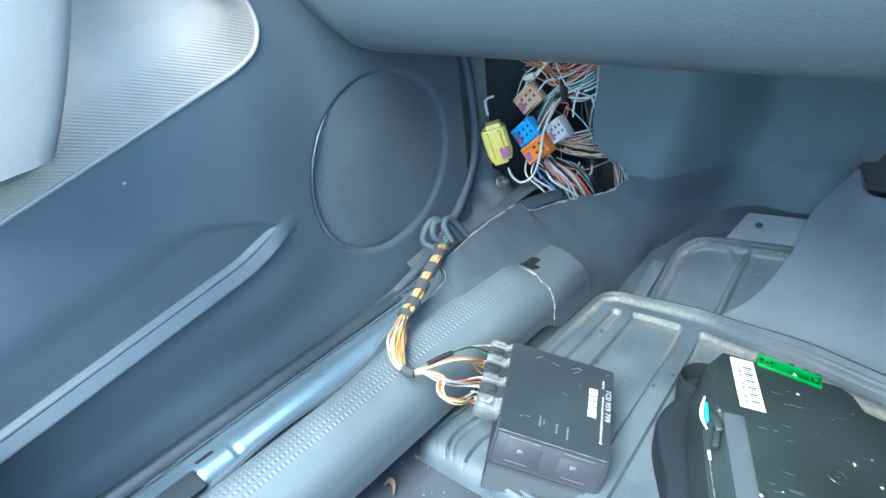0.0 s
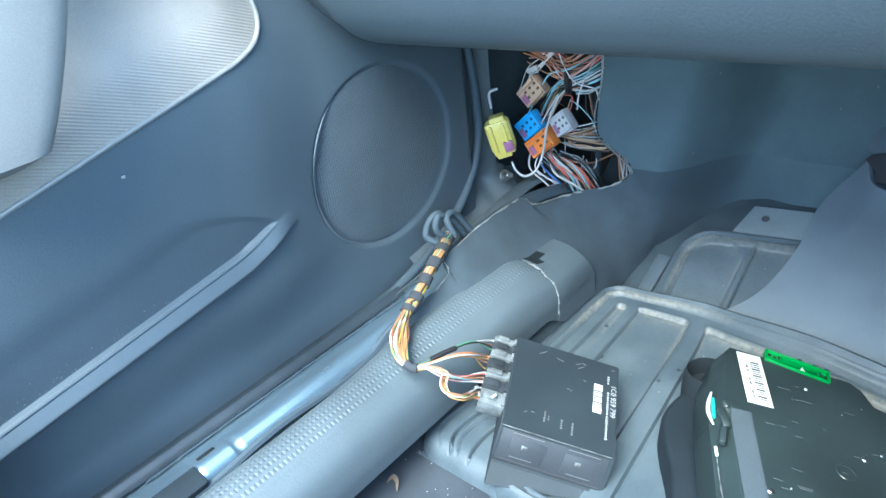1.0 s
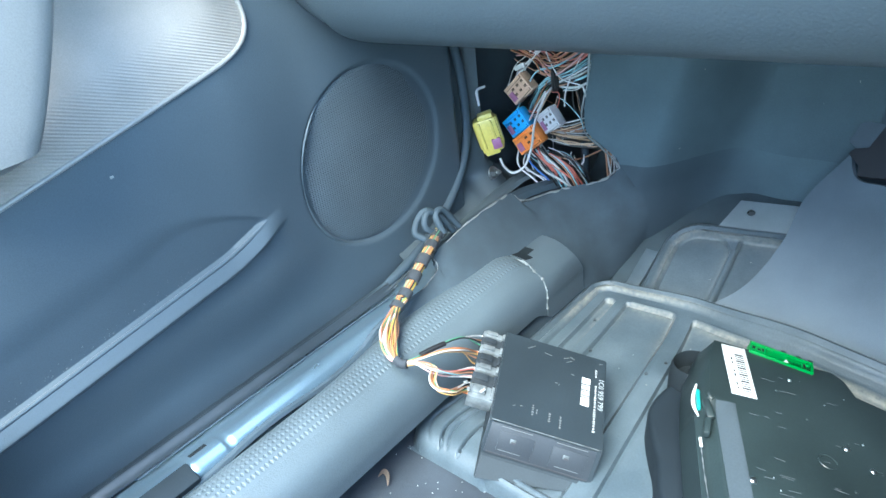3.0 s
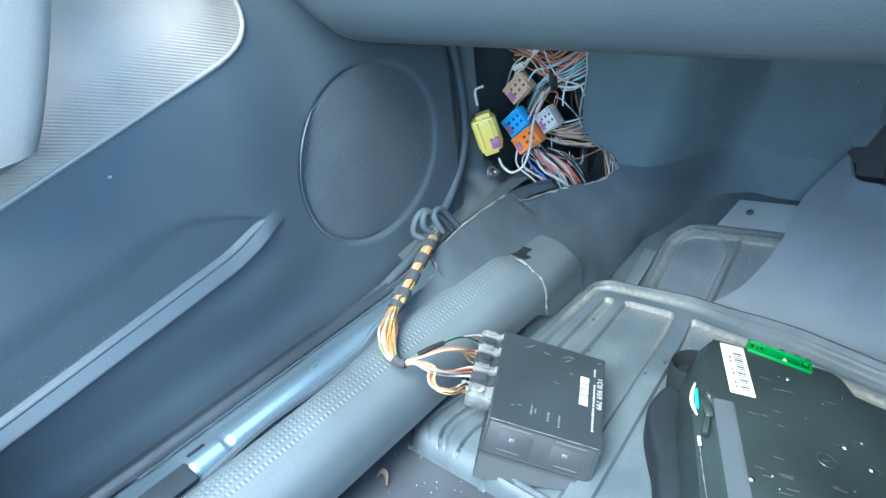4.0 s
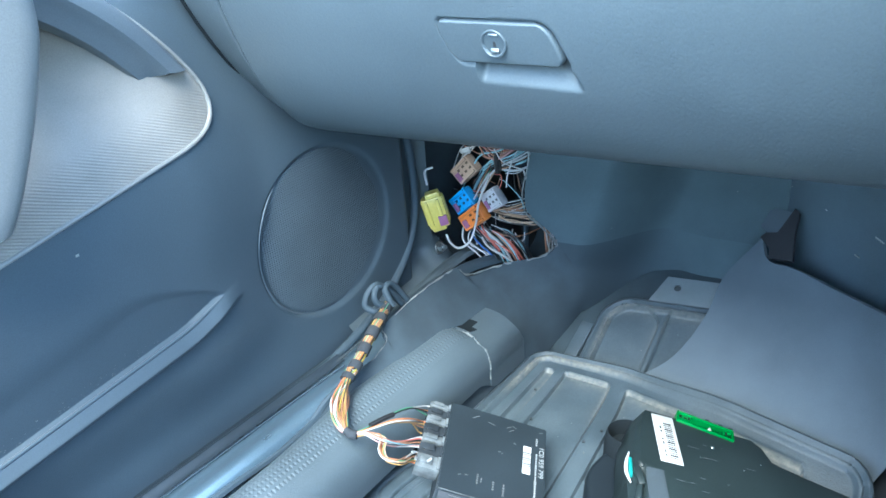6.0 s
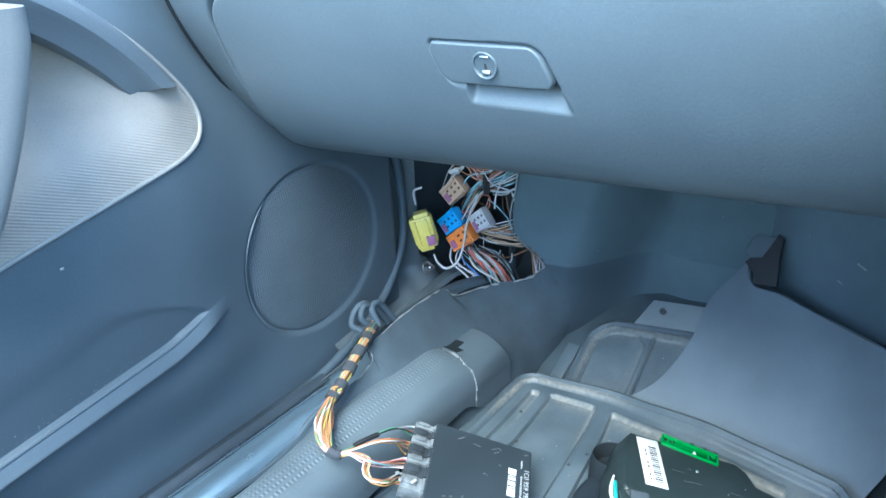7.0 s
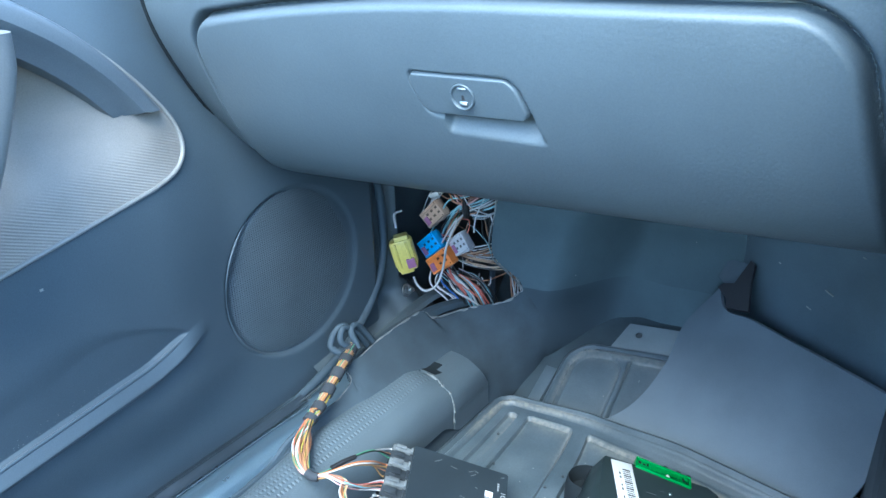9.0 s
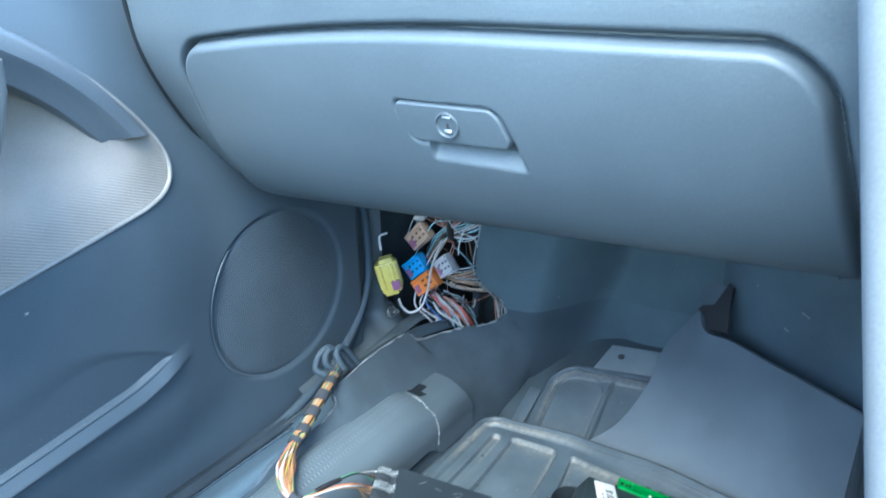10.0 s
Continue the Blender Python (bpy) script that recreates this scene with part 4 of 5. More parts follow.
for x in (0.028, 0.080):
    slab("catch_plate", (0.034, 0.021, 0.0008), MF @ Matrix.Translation((x + 0.003, -0.0185, 0.0008)), module_grey, module, "", 0.0003)
    slab("catch", (0.006, 0.0042, 0.0016), MF @ Matrix.Translation((x, -0.0155, 0.0012)), clear_plug, module, "pale square catch", 0.0005)
    slab("catch_core", (0.0045, 0.0018, 0.0006), MF @ Matrix.Translation((x + 0.0003, -0.0168, 0.0020)), ink, module, "", 0.0)
for x0, x1, s in ((0.014, 0.044, 0.0035), (0.068, 0.098, 0.0035), (0.016, 0.038, 0.0275), (0.072, 0.095, 0.0275)):
    slab("ridge", (x1 - x0, 0.0006, 0.0006), MF @ Matrix.Translation(((x0 + x1) / 2, -s, 0.0013)), wear_and_glint, module, "thin pale edge line", 0.0)
for x in (0.048, 0.069):
    slab("seam", (0.0006, 0.022, 0.0006), MF @ Matrix.Translation((x, -0.019, 0.0006)), ink, module, "dark moulding seam", 0.0)
slab("seam", (0.1, 0.0012, 0.0008), MF @ Matrix.Translation((0.055, -0.0325, 0.0006)), ink, module, "dark moulding seam", 0.0)
slab("ridge", (0.106, 0.0008, 0.0007), MM @ Matrix.Translation((0.055, 0.0004, 0.0001)), clear_plug, module, "thin pale edge line", 0.0)
slab("ridge", (0.05, 0.0006, 0.0006), MM @ pose(0.06, -0.0245, -0.0425, 50, 0, 0), wear_and_glint, module, "thin pale edge line", 0.0)


def lettering(name, text, size, m, mat, parent, label=""):
    cu = bpy.data.curves.new(name, "FONT")
    cu.body, cu.size, cu.extrude = text, size, 0.0001
    ob = bpy.data.objects.new(name, cu)
    scene.collection.objects.link(ob)
    mesh = bpy.data.meshes.new_from_object(ob.evaluated_get(bpy.context.evaluated_depsgraph_get()))
    bpy.data.objects.remove(ob)
    mesh.transform(m)
    return part_data(name, mesh, mat, parent, label)


lettering("number", "1C0 959 799", 0.0078, MM @ pose(0.1040, 0.088, 0.0002, 0, 0, -90), print_white, module, "white printed part number")
rnd = random.Random(9)
for x, y0, y1, w in ((0.1005, 0.098, 0.090, 0.0024), (0.1010, 0.077, 0.050, 0.0022), (0.1010, 0.047, 0.020, 0.0028), (0.040, 0.03, 0.017, 0.0022), (0.044, 0.026, 0.02, 0.0018), (0.057, 0.026, 0.017, 0.0022), (0.068, 0.026, 0.014, 0.0022)):
    y = y0
    while y > y1:
        ln = rnd.uniform(0.0012, 0.0026)
        slab("print_line", (w * rnd.uniform(0.6, 1), ln, 0.0003), MM @ Matrix.Translation((x, y - ln / 2, 0.0002)), print_white if x > 0.09 else wear_and_glint, module, "printed line", 0.0)
        y -= ln + 0.0011
slab("barcode", (0.0088, 0.036, 0.0003), MM @ Matrix.Translation((0.0905, 0.0655, 0.0002)), label_white, module, "white barcode patch", 0.0)
for k in range(9):
    slab("barcode_bar", (0.0088, 0.0007 + 0.0004 * (k % 3), 0.0002), MM @ Matrix.Translation((0.0905, 0.0555 + 0.0024 * k, 0.0005)), module_grey, module, "", 0.0)
for x, y, ln, turn in ((0.028, 0.103, 0.006, 40), (0.031, 0.105, 0.006, 40), (0.048, 0.101, 0.008, -12), (0.068, 0.103, 0.006, 30), (0.071, 0.099, 0.007, 35), (0.074, 0.105, 0.005, -20), (0.060, 0.066, 0.003, 10), (0.063, 0.065, 0.002, 70), (0.076, 0.083, 0.003, -10), (0.021, 0.023, 0.003, 30), (0.028, 0.025, 0.003, 0), (0.105, 0.108, 0.004, 20)):
    slab("faint_mark", (ln, 0.0008, 0.0003), MM @ pose(x, y, 0.0001, 0, 0, turn), wear_and_glint, module, "grey scuff", 0.0)


def plug(name, m, length, width, mat, parent, label=""):
    """A translucent plug shell with a stepped back, a latch rib and a lip."""
    bm = bmesh.new()
    box(bm, (length, width, 0.017), m @ Matrix.Translation((-length / 2, 0, 0)), 0.001)
    box(bm, (length * 0.5, width * 0.6, 0.003), m @ Matrix.Translation((-length * 0.62, width * 0.1, 0.0095)), 0.0006)
    box(bm, (length * 0.12, width * 0.9, 0.004), m @ Matrix.Translation((-length * 0.1, 0, 0.0095)), 0.0006)
    return part(name, bm, mat, parent, label)


harness = thing("module_harness", (-0.38, 0.42, 0.09), "taped multicoloured wiring harness plugged into the control module", "wiring harness")
STRIPS = [(0.108, 0.007, 0), (0.098, 0.010, 1), (0.087, 0.009, 0), (0.074, 0.013, 1), (0.061, 0.009, 0), (0.047, 0.014, 1), (0.030, 0.017, 0)]
for y, w, dark in STRIPS:
    p = plug("plug", MM @ Matrix.Translation((0.001, y, -0.012 - 0.0012 * dark)), 0.023 + 0.2 * w, w, smoky_plug if dark else clear_plug, harness, "smoky multi-pin plug" if dark else "clear grey multi-pin plug")
for x, y in ((-0.03, 0.033), (-0.026, 0.026), (-0.012, 0.029)):
    slab("flake", (0.006, 0.003, 0.0008), MM @ pose(x, y, 0.0005, 10, 20, 50 * y * 900), print_white, harness, "pale broken plastic flake", 0.0003)
PLUGS = [(0.100, 0.014), (0.080, 0.018), (0.055, 0.018), (0.034, 0.020)]

BRAID = [Vector(p) for p in ((-0.446, 0.515, 0.152), (-0.432, 0.484, 0.152), (-0.424, 0.453, 0.143), (-0.416, 0.424, 0.134), (-0.412, 0.402, 0.128))]
rnd = random.Random(4)
line = spline(BRAID, 60)
# from the braid the wires part, meet again in a tape band and fan out to the plugs
BAND = Vector((-0.357, 0.349, 0.117))
ROUTES = (
    (["green", "black", "brown", "grey"], 0, 0.0016, [(-0.345, 0.368, 0.119), (-0.338, 0.396, 0.118), (-0.336, 0.420, 0.108)]),
    (["amber", "brown", "amber", "orange", "white"], 1, 0.0026, [(-0.346, 0.361, 0.118), (-0.334, 0.385, 0.116), (-0.328, 0.405, 0.106)]),
    (["white", "pink", "brown", "aqua", "red", "white", "brown"], 2, 0.003, [(-0.344, 0.357, 0.118), (-0.326, 0.362, 0.113), (-0.320, 0.376, 0.100)]),
    (["orange", "amber", "green", "brown", "tan", "white", "brown"], 3, 0.0028, [(-0.342, 0.360, 0.117), (-0.329, 0.366, 0.113), (-0.323, 0.356, 0.108), (-0.314, 0.352, 0.104), (-0.303, 0.360, 0.099)]),
)
for k in range(12):
    a = 2 * math.pi * k / 12
    pts = [p + Vector((math.cos(a + n * 0.12) * 0.0058, math.sin(a + n * 0.12) * 0.0028, math.sin(a + n * 0.12) * 0.0056)) for n, p in enumerate(line[::4])]
    hue = ("amber", "brown", "green", "brown", "yellow", "black")[k % 6]
    cord("wire", pts + [BAND.lerp(Vector((-0.398, 0.376, 0.122)), 0.9) + Vector((math.cos(a), math.sin(a), 0)) * 0.006, BAND + Vector((-0.004, 0, 0.001))], 0.001, PLASTIC[hue], harness, hue + " wire", n=70, sides=6)
for hues, i, fan, way in ROUTES:
    y, w = PLUGS[i]
    for k, hue in enumerate(hues):
        a = 2 * math.pi * rnd.random()
        pts = [p + Vector((math.cos(a + n * 0.12) * 0.0052, math.sin(a + n * 0.12) * 0.0025, math.sin(a + n * 0.12) * 0.005)) for n, p in enumerate(line[::4])]
        b = rnd.uniform(-1, 1)
        part_way = Vector((-0.398 + 0.008 * b, 0.376 + 0.008 * b + rnd.uniform(-0.003, 0.003), 0.122 + rnd.uniform(-0.004, 0.004)))
        pts += [part_way, Vector((-0.376 + 0.004 * b, 0.3535 + 0.005 * b, 0.120 + rnd.uniform(-0.002, 0.002)))]
        off = Vector((rnd.uniform(-1, 1), rnd.uniform(-1, 1), rnd.uniform(-0.6, 1)))
        pts.append(BAND + off * 0.0018)
        pts += [Vector(q) + off * fan * (0.5 + 0.5 * min(1, n)) for n, q in enumerate(way)]
        end = MM @ Vector((-0.024 - 0.2 * w, y + (k / (len(hues) - 1) - 0.5) * w * 0.8, -0.012 + rnd.uniform(-0.003, 0.005)))
        pts += [end, end + MM.to_3x3() @ Vector((0.006, 0, 0))]
        cord("wire", pts, rnd.uniform(0.0007, 0.00092), PLASTIC[hue], harness, hue + " wire", n=100, sides=6)
cord("sleeve", [(-0.346, 0.366, 0.1205), (-0.342, 0.380, 0.1205), (-0.338, 0.394, 0.119)], 0.0026, PLASTIC["black"], harness, "black cloth sleeve", n=14, sides=10)
for i0, i1 in ((0, 6), (10, 15), (20, 26), (31, 37), (43, 49), (54, 59)):
    cord("tape_band", [line[i] for i in range(i0, i1 + 1, 1)], 0.0079, cloth_tape, harness, "black cloth tape", n=12, sides=14, flat=0.85)
cord("tape_band", [(-0.364, 0.3495, 0.1185), (-0.357, 0.349, 0.117), (-0.351, 0.3515, 0.117)], 0.0047, cloth_tape, harness, "black cloth tape", n=10, sides=12)

grommet = thing("cable_boot", (-0.455, 0.53, 0.12), "grey rubber cable boot with folded tubes beside the pillar", "cable boot")
for k, pts in enumerate(([(-0.445, 0.515, 0.15), (-0.452, 0.503, 0.165), (-0.455, 0.512, 0.178), (-0.452, 0.53, 0.165), (-0.448, 0.545, 0.14)], [(-0.44, 0.52, 0.152), (-0.45, 0.52, 0.172), (-0.452, 0.535, 0.172), (-0.446, 0.552, 0.145), (-0.44, 0.56, 0.125)],
                         [(-0.452, 0.50, 0.15), (-0.462, 0.495, 0.158), (-0.464, 0.505, 0.172), (-0.46, 0.52, 0.176), (-0.455, 0.54, 0.15)])):
    cord("tube", pts, 0.0042, seal_rubber, grommet, n=36, sides=10)


# ---- amplifier box ----
amp = thing("amplifier_unit", (-0.05, 0.48, 0.01), "upturned glossy black electronics unit with green socket and barcode label", "electronics unit")
MA2 = frame_of((-0.138, 0.556, 0.102), (0.011, 0.606, 0.060), (0.227, 0.134, 0.965)) @ pose(0, 0, 0, 0, 0, 6)
def amp_left(y):
    return float(np.interp(-y, (0, 0.02, 0.045, 0.09, 0.20, 0.27), (0.0085, 0.004, 0.001, -0.001, 0.0025, 0.006)))


def amp_right(y):
    return float(np.interp(-y, (0, 0.008, 0.0274, 0.036, 0.05, 0.27), (0.1214, 0.131, 0.138, 0.17, 0.235, 0.24)))


def amp_top(u, v):
    """Top of the case: cut far corner, and a slanted strip along the near half of one long side."""
    y = -0.27 * v
    a, b = amp_left(y), amp_right(y)
    x = a + (b - a) * u ** 1.6
    strip = sstep(0.078, 0.10, v * 0.27)
    return x, y, -0.0055 * strip * min(1.0, max(0.0, 1 - (x - a - 0.006) / 0.0155)) - 0.008 * max(0.0, 1 - (x - a) / 0.006) * strip


bm = bmesh.new()
NX, NY = 60, 70
rows = [[bm.verts.new(MA2 @ Vector(amp_top(i / NX, j / NY))) for i in range(NX + 1)] for j in range(NY + 1)]
for a, b in zip(rows, rows[1:]):
    for i in range(NX):
        bm.faces.new((a[i], a[i + 1], b[i + 1], b[i]))
loop = rows[0] + [r[-1] for r in rows[1:]] + rows[-1][-2::-1] + [r[0] for r in rows[-2:0:-1]]
inv = MA2.inverted()
for drop, flare in ((0.0012, 0.0012), (0.018, 0.008), (0.05, 0.010)):
    low = []
    for v in loop:
        q = inv @ v.co
        out = -1 if q.x < 0.03 and -0.265 < q.y < -0.001 else 0
        base = amp_left(max(-0.27, min(0.0, q.y))) if out else q.x
        low.append(bm.verts.new(MA2 @ Vector((base + out * flare if out else q.x, q.y, min(q.z, -drop) if drop > 0.01 else q.z - drop))))
    for i in range(len(loop)):
        k = (i + 1) % len(loop)
        bm.faces.new((loop[i], loop[k], low[k], low[i]))
    loop = low
part("case", bm, amp_black, amp, "glossy black case with a slanted edge")


def amp_strip(u, v):
    y = -0.086 - 0.18 * v
    a = amp_left(y) + 0.006
    x = a + 0.0165 * u + 0.004 * v
    q = min(1.0, u + 0.1)
    return MA2 @ Vector((x, y, -0.0055 * (1 - q) * sstep(0.078, 0.10, -y) + 0.0006))


# Lighter sheet over the slanted edge paints the light it catches.
sheet("edge_strip", 8, 40, amp_strip, strip_sheen, amp, "slanted edge strip painted lighter, as if catching light", thick=0.0005)
corners = [(-0.160, 0.548), (-0.140, 0.57), (-0.10, 0.60), (0.09, 0.52), (0.06, 0.33), (-0.09, 0.385), (-0.134, 0.44), (-0.166, 0.49), (-0.168, 0.525)]
ring = [p for p in spline([(x, y, 0) for x, y in corners + corners[:1]], 73)][:72]
mid = sum(ring, Vector()) / 72
bm = bmesh.new()
levels = []
for z, inset in ((0.008, 0.0), (0.036, 0.002), (0.041, 0.0035), (0.0435, 0.006), (0.0445, 0.010)):
    levels.append([bm.verts.new(p + (mid - p).normalized() * inset + Vector((0, 0, z))) for p in ring])
for a, b in zip(levels, levels[1:]):
    for n in range(72):
        bm.faces.new((a[n], a[(n + 1) % 72], b[(n + 1) % 72], b[n]))
bm.faces.new(levels[-1])
bm.faces.new(levels[0][::-1])
part("base_housing", bm, amp_side, amp, "matt black lower housing")
MG = MA2 @ pose(0.0725, 0.0003, 0.0, 0, 0, -8)
bm = bmesh.new()
box(bm, (0.060, 0.0165, 0.016), MG @ Matrix.Translation((0, 0, -0.008)), 0.0008)
for at, size in (((0, 0.0074, 0.0012), (0.060, 0.0016, 0.0034)), ((0, -0.0074, 0.0012), (0.060, 0.0016, 0.0034)), ((-0.0292, 0, 0.0012), (0.0016, 0.0165, 0.0034)), ((0.0292, 0, 0.0012), (0.0016, 0.0165, 0.0034)),
                 ((-0.0145, 0.002, 0.0008), (0.0012, 0.011, 0.0026)), ((0.020, -0.002, 0.0008), (0.0012, 0.011, 0.0026)), ((-0.022, -0.004, 0.0008), (0.005, 0.004, 0.0026)), ((0.025, 0.004, 0.0008), (0.004, 0.004, 0.0026))):
    box(bm, size, MG @ Matrix.Translation(at), 0.0004)
part("socket", bm, green_plastic, amp, "bright green open plastic socket")
for x, y, w in ((-0.0255, 0.0028, 0.003), (-0.0205, 0.001, 0.003), (-0.0168, 0.003, 0.002), (0.0225, 0.002, 0.003), (0.0262, -0.0035, 0.003)):
    slab("socket_cell", (w, 0.004, 0.0006), MG @ Matrix.Translation((x, y, 0.0002)), deep_black, amp, "dark socket opening", 0.0002)
bm = bmesh.new()
prism(bm, [(-0.002, -0.003), (0.003, -0.002), (0.0005, 0.0026)], MG @ Matrix.Translation((0.004, -0.0035, 0.0)), 0.0022)
part("socket_chip", bm, label_white, amp, "pale chipped spot")
for x in (0.002, 0.016, 0.027):
    slab("case_tab", (0.005, 0.003, 0.004), MG @ Matrix.Translation((x, 0.0094, 0.001)), amp_black, amp, "", 0.0006)
ML = MA2 @ pose(0.0287, -0.0372, 0, 0, 0, 4.1)
slab("label", (0.0228, 0.069, 0.0006), ML @ Matrix.Translation((0, 0, 0.0004)), label_white, amp, "white barcode label", 0.0002)
for k in range(17):
    slab("bar", (0.0082, 0.0009 + 0.0010 * ((k * 5) % 3 == 0), 0.0003), ML @ Matrix.Translation((0.0035, 0.022 - 0.0031 * k, 0.0009)), ink, amp, "", 0.0)
for k in range(9):
    slab("print_line", (0.0016, 0.0026 + 0.001 * (k % 2), 0.0003), ML @ Matrix.Translation((-0.0045, 0.021 - 0.0058 * k, 0.0009)), ink if k % 3 else PLASTIC["grey"], amp, "", 0.0)
slab("corner_socket", (0.004, 0.023, 0.008), MA2 @ pose(-0.0062, -0.080, -0.0125, 0, -20, 0), teal_plastic, amp, "teal socket edge", 0.0018)
cord("corner_socket_rim", [MA2 @ Vector(q) for q in ((-0.0080, -0.062, -0.010), (-0.0104, -0.075, -0.0125), (-0.0104, -0.088, -0.0130), (-0.0072, -0.101, -0.012))], 0.0017, label_white, amp, "white crescent rim", n=24, taper=lambda t: 0.5 + 0.6 * math.sin(t * math.pi))
bm = bmesh.new()
for at, size, turn in (((-0.001, -0.098, -0.004), (0.007, 0.02, 0.006), 12), ((-0.002, -0.118, -0.006), (0.006, 0.018, 0.007), -10), ((0.001, -0.082, -0.002), (0.005, 0.008, 0.004), 30)):
    box(bm, size, MA2 @ pose(*at, 8, -20, turn), 0.0018)
part("hinge_lug", bm, amp_black, amp, "glossy black moulded lugs")
slab("white_tab", (0.0025, 0.010, 0.002), MA2 @ pose(-0.0068, -0.133, -0.011, 0, -20, 4), label_white, amp, "small white tab", 0.0005)
# Pale cord paints the highlight along the side's ridge.
cord("pale_edge", [MA2 @ Vector(p) for p in ((-0.0062, -0.139, -0.012), (-0.005, -0.16, -0.0125), (-0.003, -0.19, -0.012), (-0.0015, -0.22, -0.0115))], 0.0008, wear_and_glint, amp, "thin pale edge line", n=40, taper=lambda t: 0.6 + 0.5 * math.sin(t * 37) * math.sin(t * 11))
# hollow rounded post at the far corner
post = Matrix.Translation((-0.144, 0.552, 0.0)) @ pose(0, 0, 0, 0, 0, 15)
bm = bmesh.new()
rings = []
for k, (r, z) in enumerate(((0.026, 0.01), (0.025, 0.05), (0.023, 0.066), (0.0215, 0.069), (0.0205, 0.067), (0.019, 0.05), (0.0, 0.045))):
    rings.append([bm.verts.new(post @ Vector((r * math.cos(a) * (1.0 if math.cos(a) < 0 else 1.15), r * 0.9 * math.sin(a), z))) for a in [2 * math.pi * i / 28 for i in range(28)]])
for a, b in zip(rings, rings[1:]):
    for i in range(28):
        bm.faces.new((a[i], a[(i + 1) % 28], b[(i + 1) % 28], b[i]))
bmesh.ops.remove_doubles(bm, verts=bm.verts[:], dist=0.00001)
part("post", bm, deep_black, amp, "hollow rounded post")
rnd = random.Random(11)
# Rivet bumps; bare steel on the bright ones paints their glints.
for x, y, r, shiny in ((0.0767, -0.03, 0.0018, 1), (0.0288, -0.1687, 0.0032, 1), (0.1142, -0.1008, 0.003, 1), (0.132, -0.1186, 0.003, 1), (0.112, -0.148, 0.0015, 0), (0.0853, -0.078, 0.001, 0), (0.062, -0.05, 0.0012, 0), (0.13, -0.09, 0.0012, 1), (0.15, -0.15, 0.0016, 0), (0.17, -0.07, 0.0014, 1)):
    bm = bmesh.new()
    bmesh.ops.create_uvsphere(bm, u_segments=14, v_segments=8, radius=r, matrix=MA2 @ Matrix.Translation((x, y, 0)) @ Matrix.Diagonal((1, 1, 0.5, 1)))
    part("rivet", bm, bare_steel if shiny else amp_black, amp, "shiny rivet head drawn as a glint" if shiny else "")
# Tiny steel and grey beads paint glints on the case top.
for k in range(22):
    bm = bmesh.new()
    bmesh.ops.create_uvsphere(bm, u_segments=8, v_segments=6, radius=rnd.uniform(0.0004, 0.0009), matrix=MA2 @ Matrix.Translation((rnd.uniform(0.03, 0.2), rnd.uniform(-0.22, -0.02), 0)) @ Matrix.Diagonal((1, 1, 0.4, 1)))
    part("glint_bead", bm, bare_steel if k % 3 == 0 else wear_and_glint, amp, "tiny bead painted as a glint")
cord("embossed_ring", [MA2 @ Vector((0.0946 + 0.0075 * math.cos(a), -0.123 + 0.0075 * math.sin(a), 0)) for a in [math.pi * k / 8 for k in range(15)]], 0.0007, amp_black, amp, "embossed ring", n=48, sides=6)
for k in range(26):
    x, y = rnd.uniform(0.035, 0.14), rnd.uniform(-0.2, -0.03)
    slab("scrape", (rnd.uniform(0.003, 0.012), 0.0003, 0.0002), MA2 @ pose(x, y, 0.0001, 0, 0, rnd.uniform(-6, 4)), wear_and_glint, amp, "fine scratch", 0.0)


# ---- wiring behind the kick carpet ----
loom = thing("wiring_loom", (-0.44, 0.76, 0.12), "tangled multicoloured wiring loom in the opened footwell corner", "wiring loom")
rnd = random.Random(21)


def bundle(pts, count, hues, spread, r=0.0013, loose=0.4):
    for k in range(count):
        o = Vector((rnd.gauss(0, 1), rnd.gauss(0, 1), rnd.gauss(0, 1))) * spread
        q = []
        for i, p in enumerate(pts):
            w = Vector((rnd.gauss(0, 1), rnd.gauss(0, 1), rnd.gauss(0, 1))) * spread * loose
            q.append(Vector(p) + o + w)
        hue = rnd.choice(hues)
        cord("wire", q, r * rnd.uniform(0.65, 1.15), PLASTIC[hue], loom, hue + " wire", n=36, sides=6)


RED, PALE, EARTH = ["red", "brown", "brown", "pink", "white"], ["white", "aqua", "white", "grey", "green", "brown", "black"], ["brown", "white", "tan", "amber", "black"]
bundle([(-0.50, 0.77, 0.30), (-0.46, 0.755, 0.295), (-0.43, 0.75, 0.285), (-0.40, 0.76, 0.30), (-0.385, 0.79, 0.33)], 16, RED, 0.007)
bundle([(-0.375, 0.80, 0.30), (-0.405, 0.755, 0.275), (-0.435, 0.745, 0.262), (-0.455, 0.745, 0.235), (-0.475, 0.755, 0.20)], 11, PALE, 0.005)
bundle([(-0.37, 0.80, 0.285), (-0.40, 0.755, 0.268), (-0.43, 0.748, 0.262)], 7, ["white", "navy", "aqua", "white", "black"], 0.005, 0.0017)
bundle([(-0.435, 0.748, 0.26), (-0.455, 0.74, 0.22), (-0.462, 0.735, 0.185), (-0.455, 0.74, 0.15)], 7, ["brown", "tan", "grey", "black"], 0.005)
bundle([(-0.465, 0.745, 0.165), (-0.44, 0.735, 0.16), (-0.415, 0.735, 0.14), (-0.405, 0.745, 0.105)], 6, ["white", "aqua", "black", "white", "brown"], 0.006)
bundle([(-0.44, 0.74, 0.17), (-0.41, 0.738, 0.165), (-0.39, 0.742, 0.14), (-0.385, 0.755, 0.11)], 6, ["red", "green", "white", "black", "aqua"], 0.005)
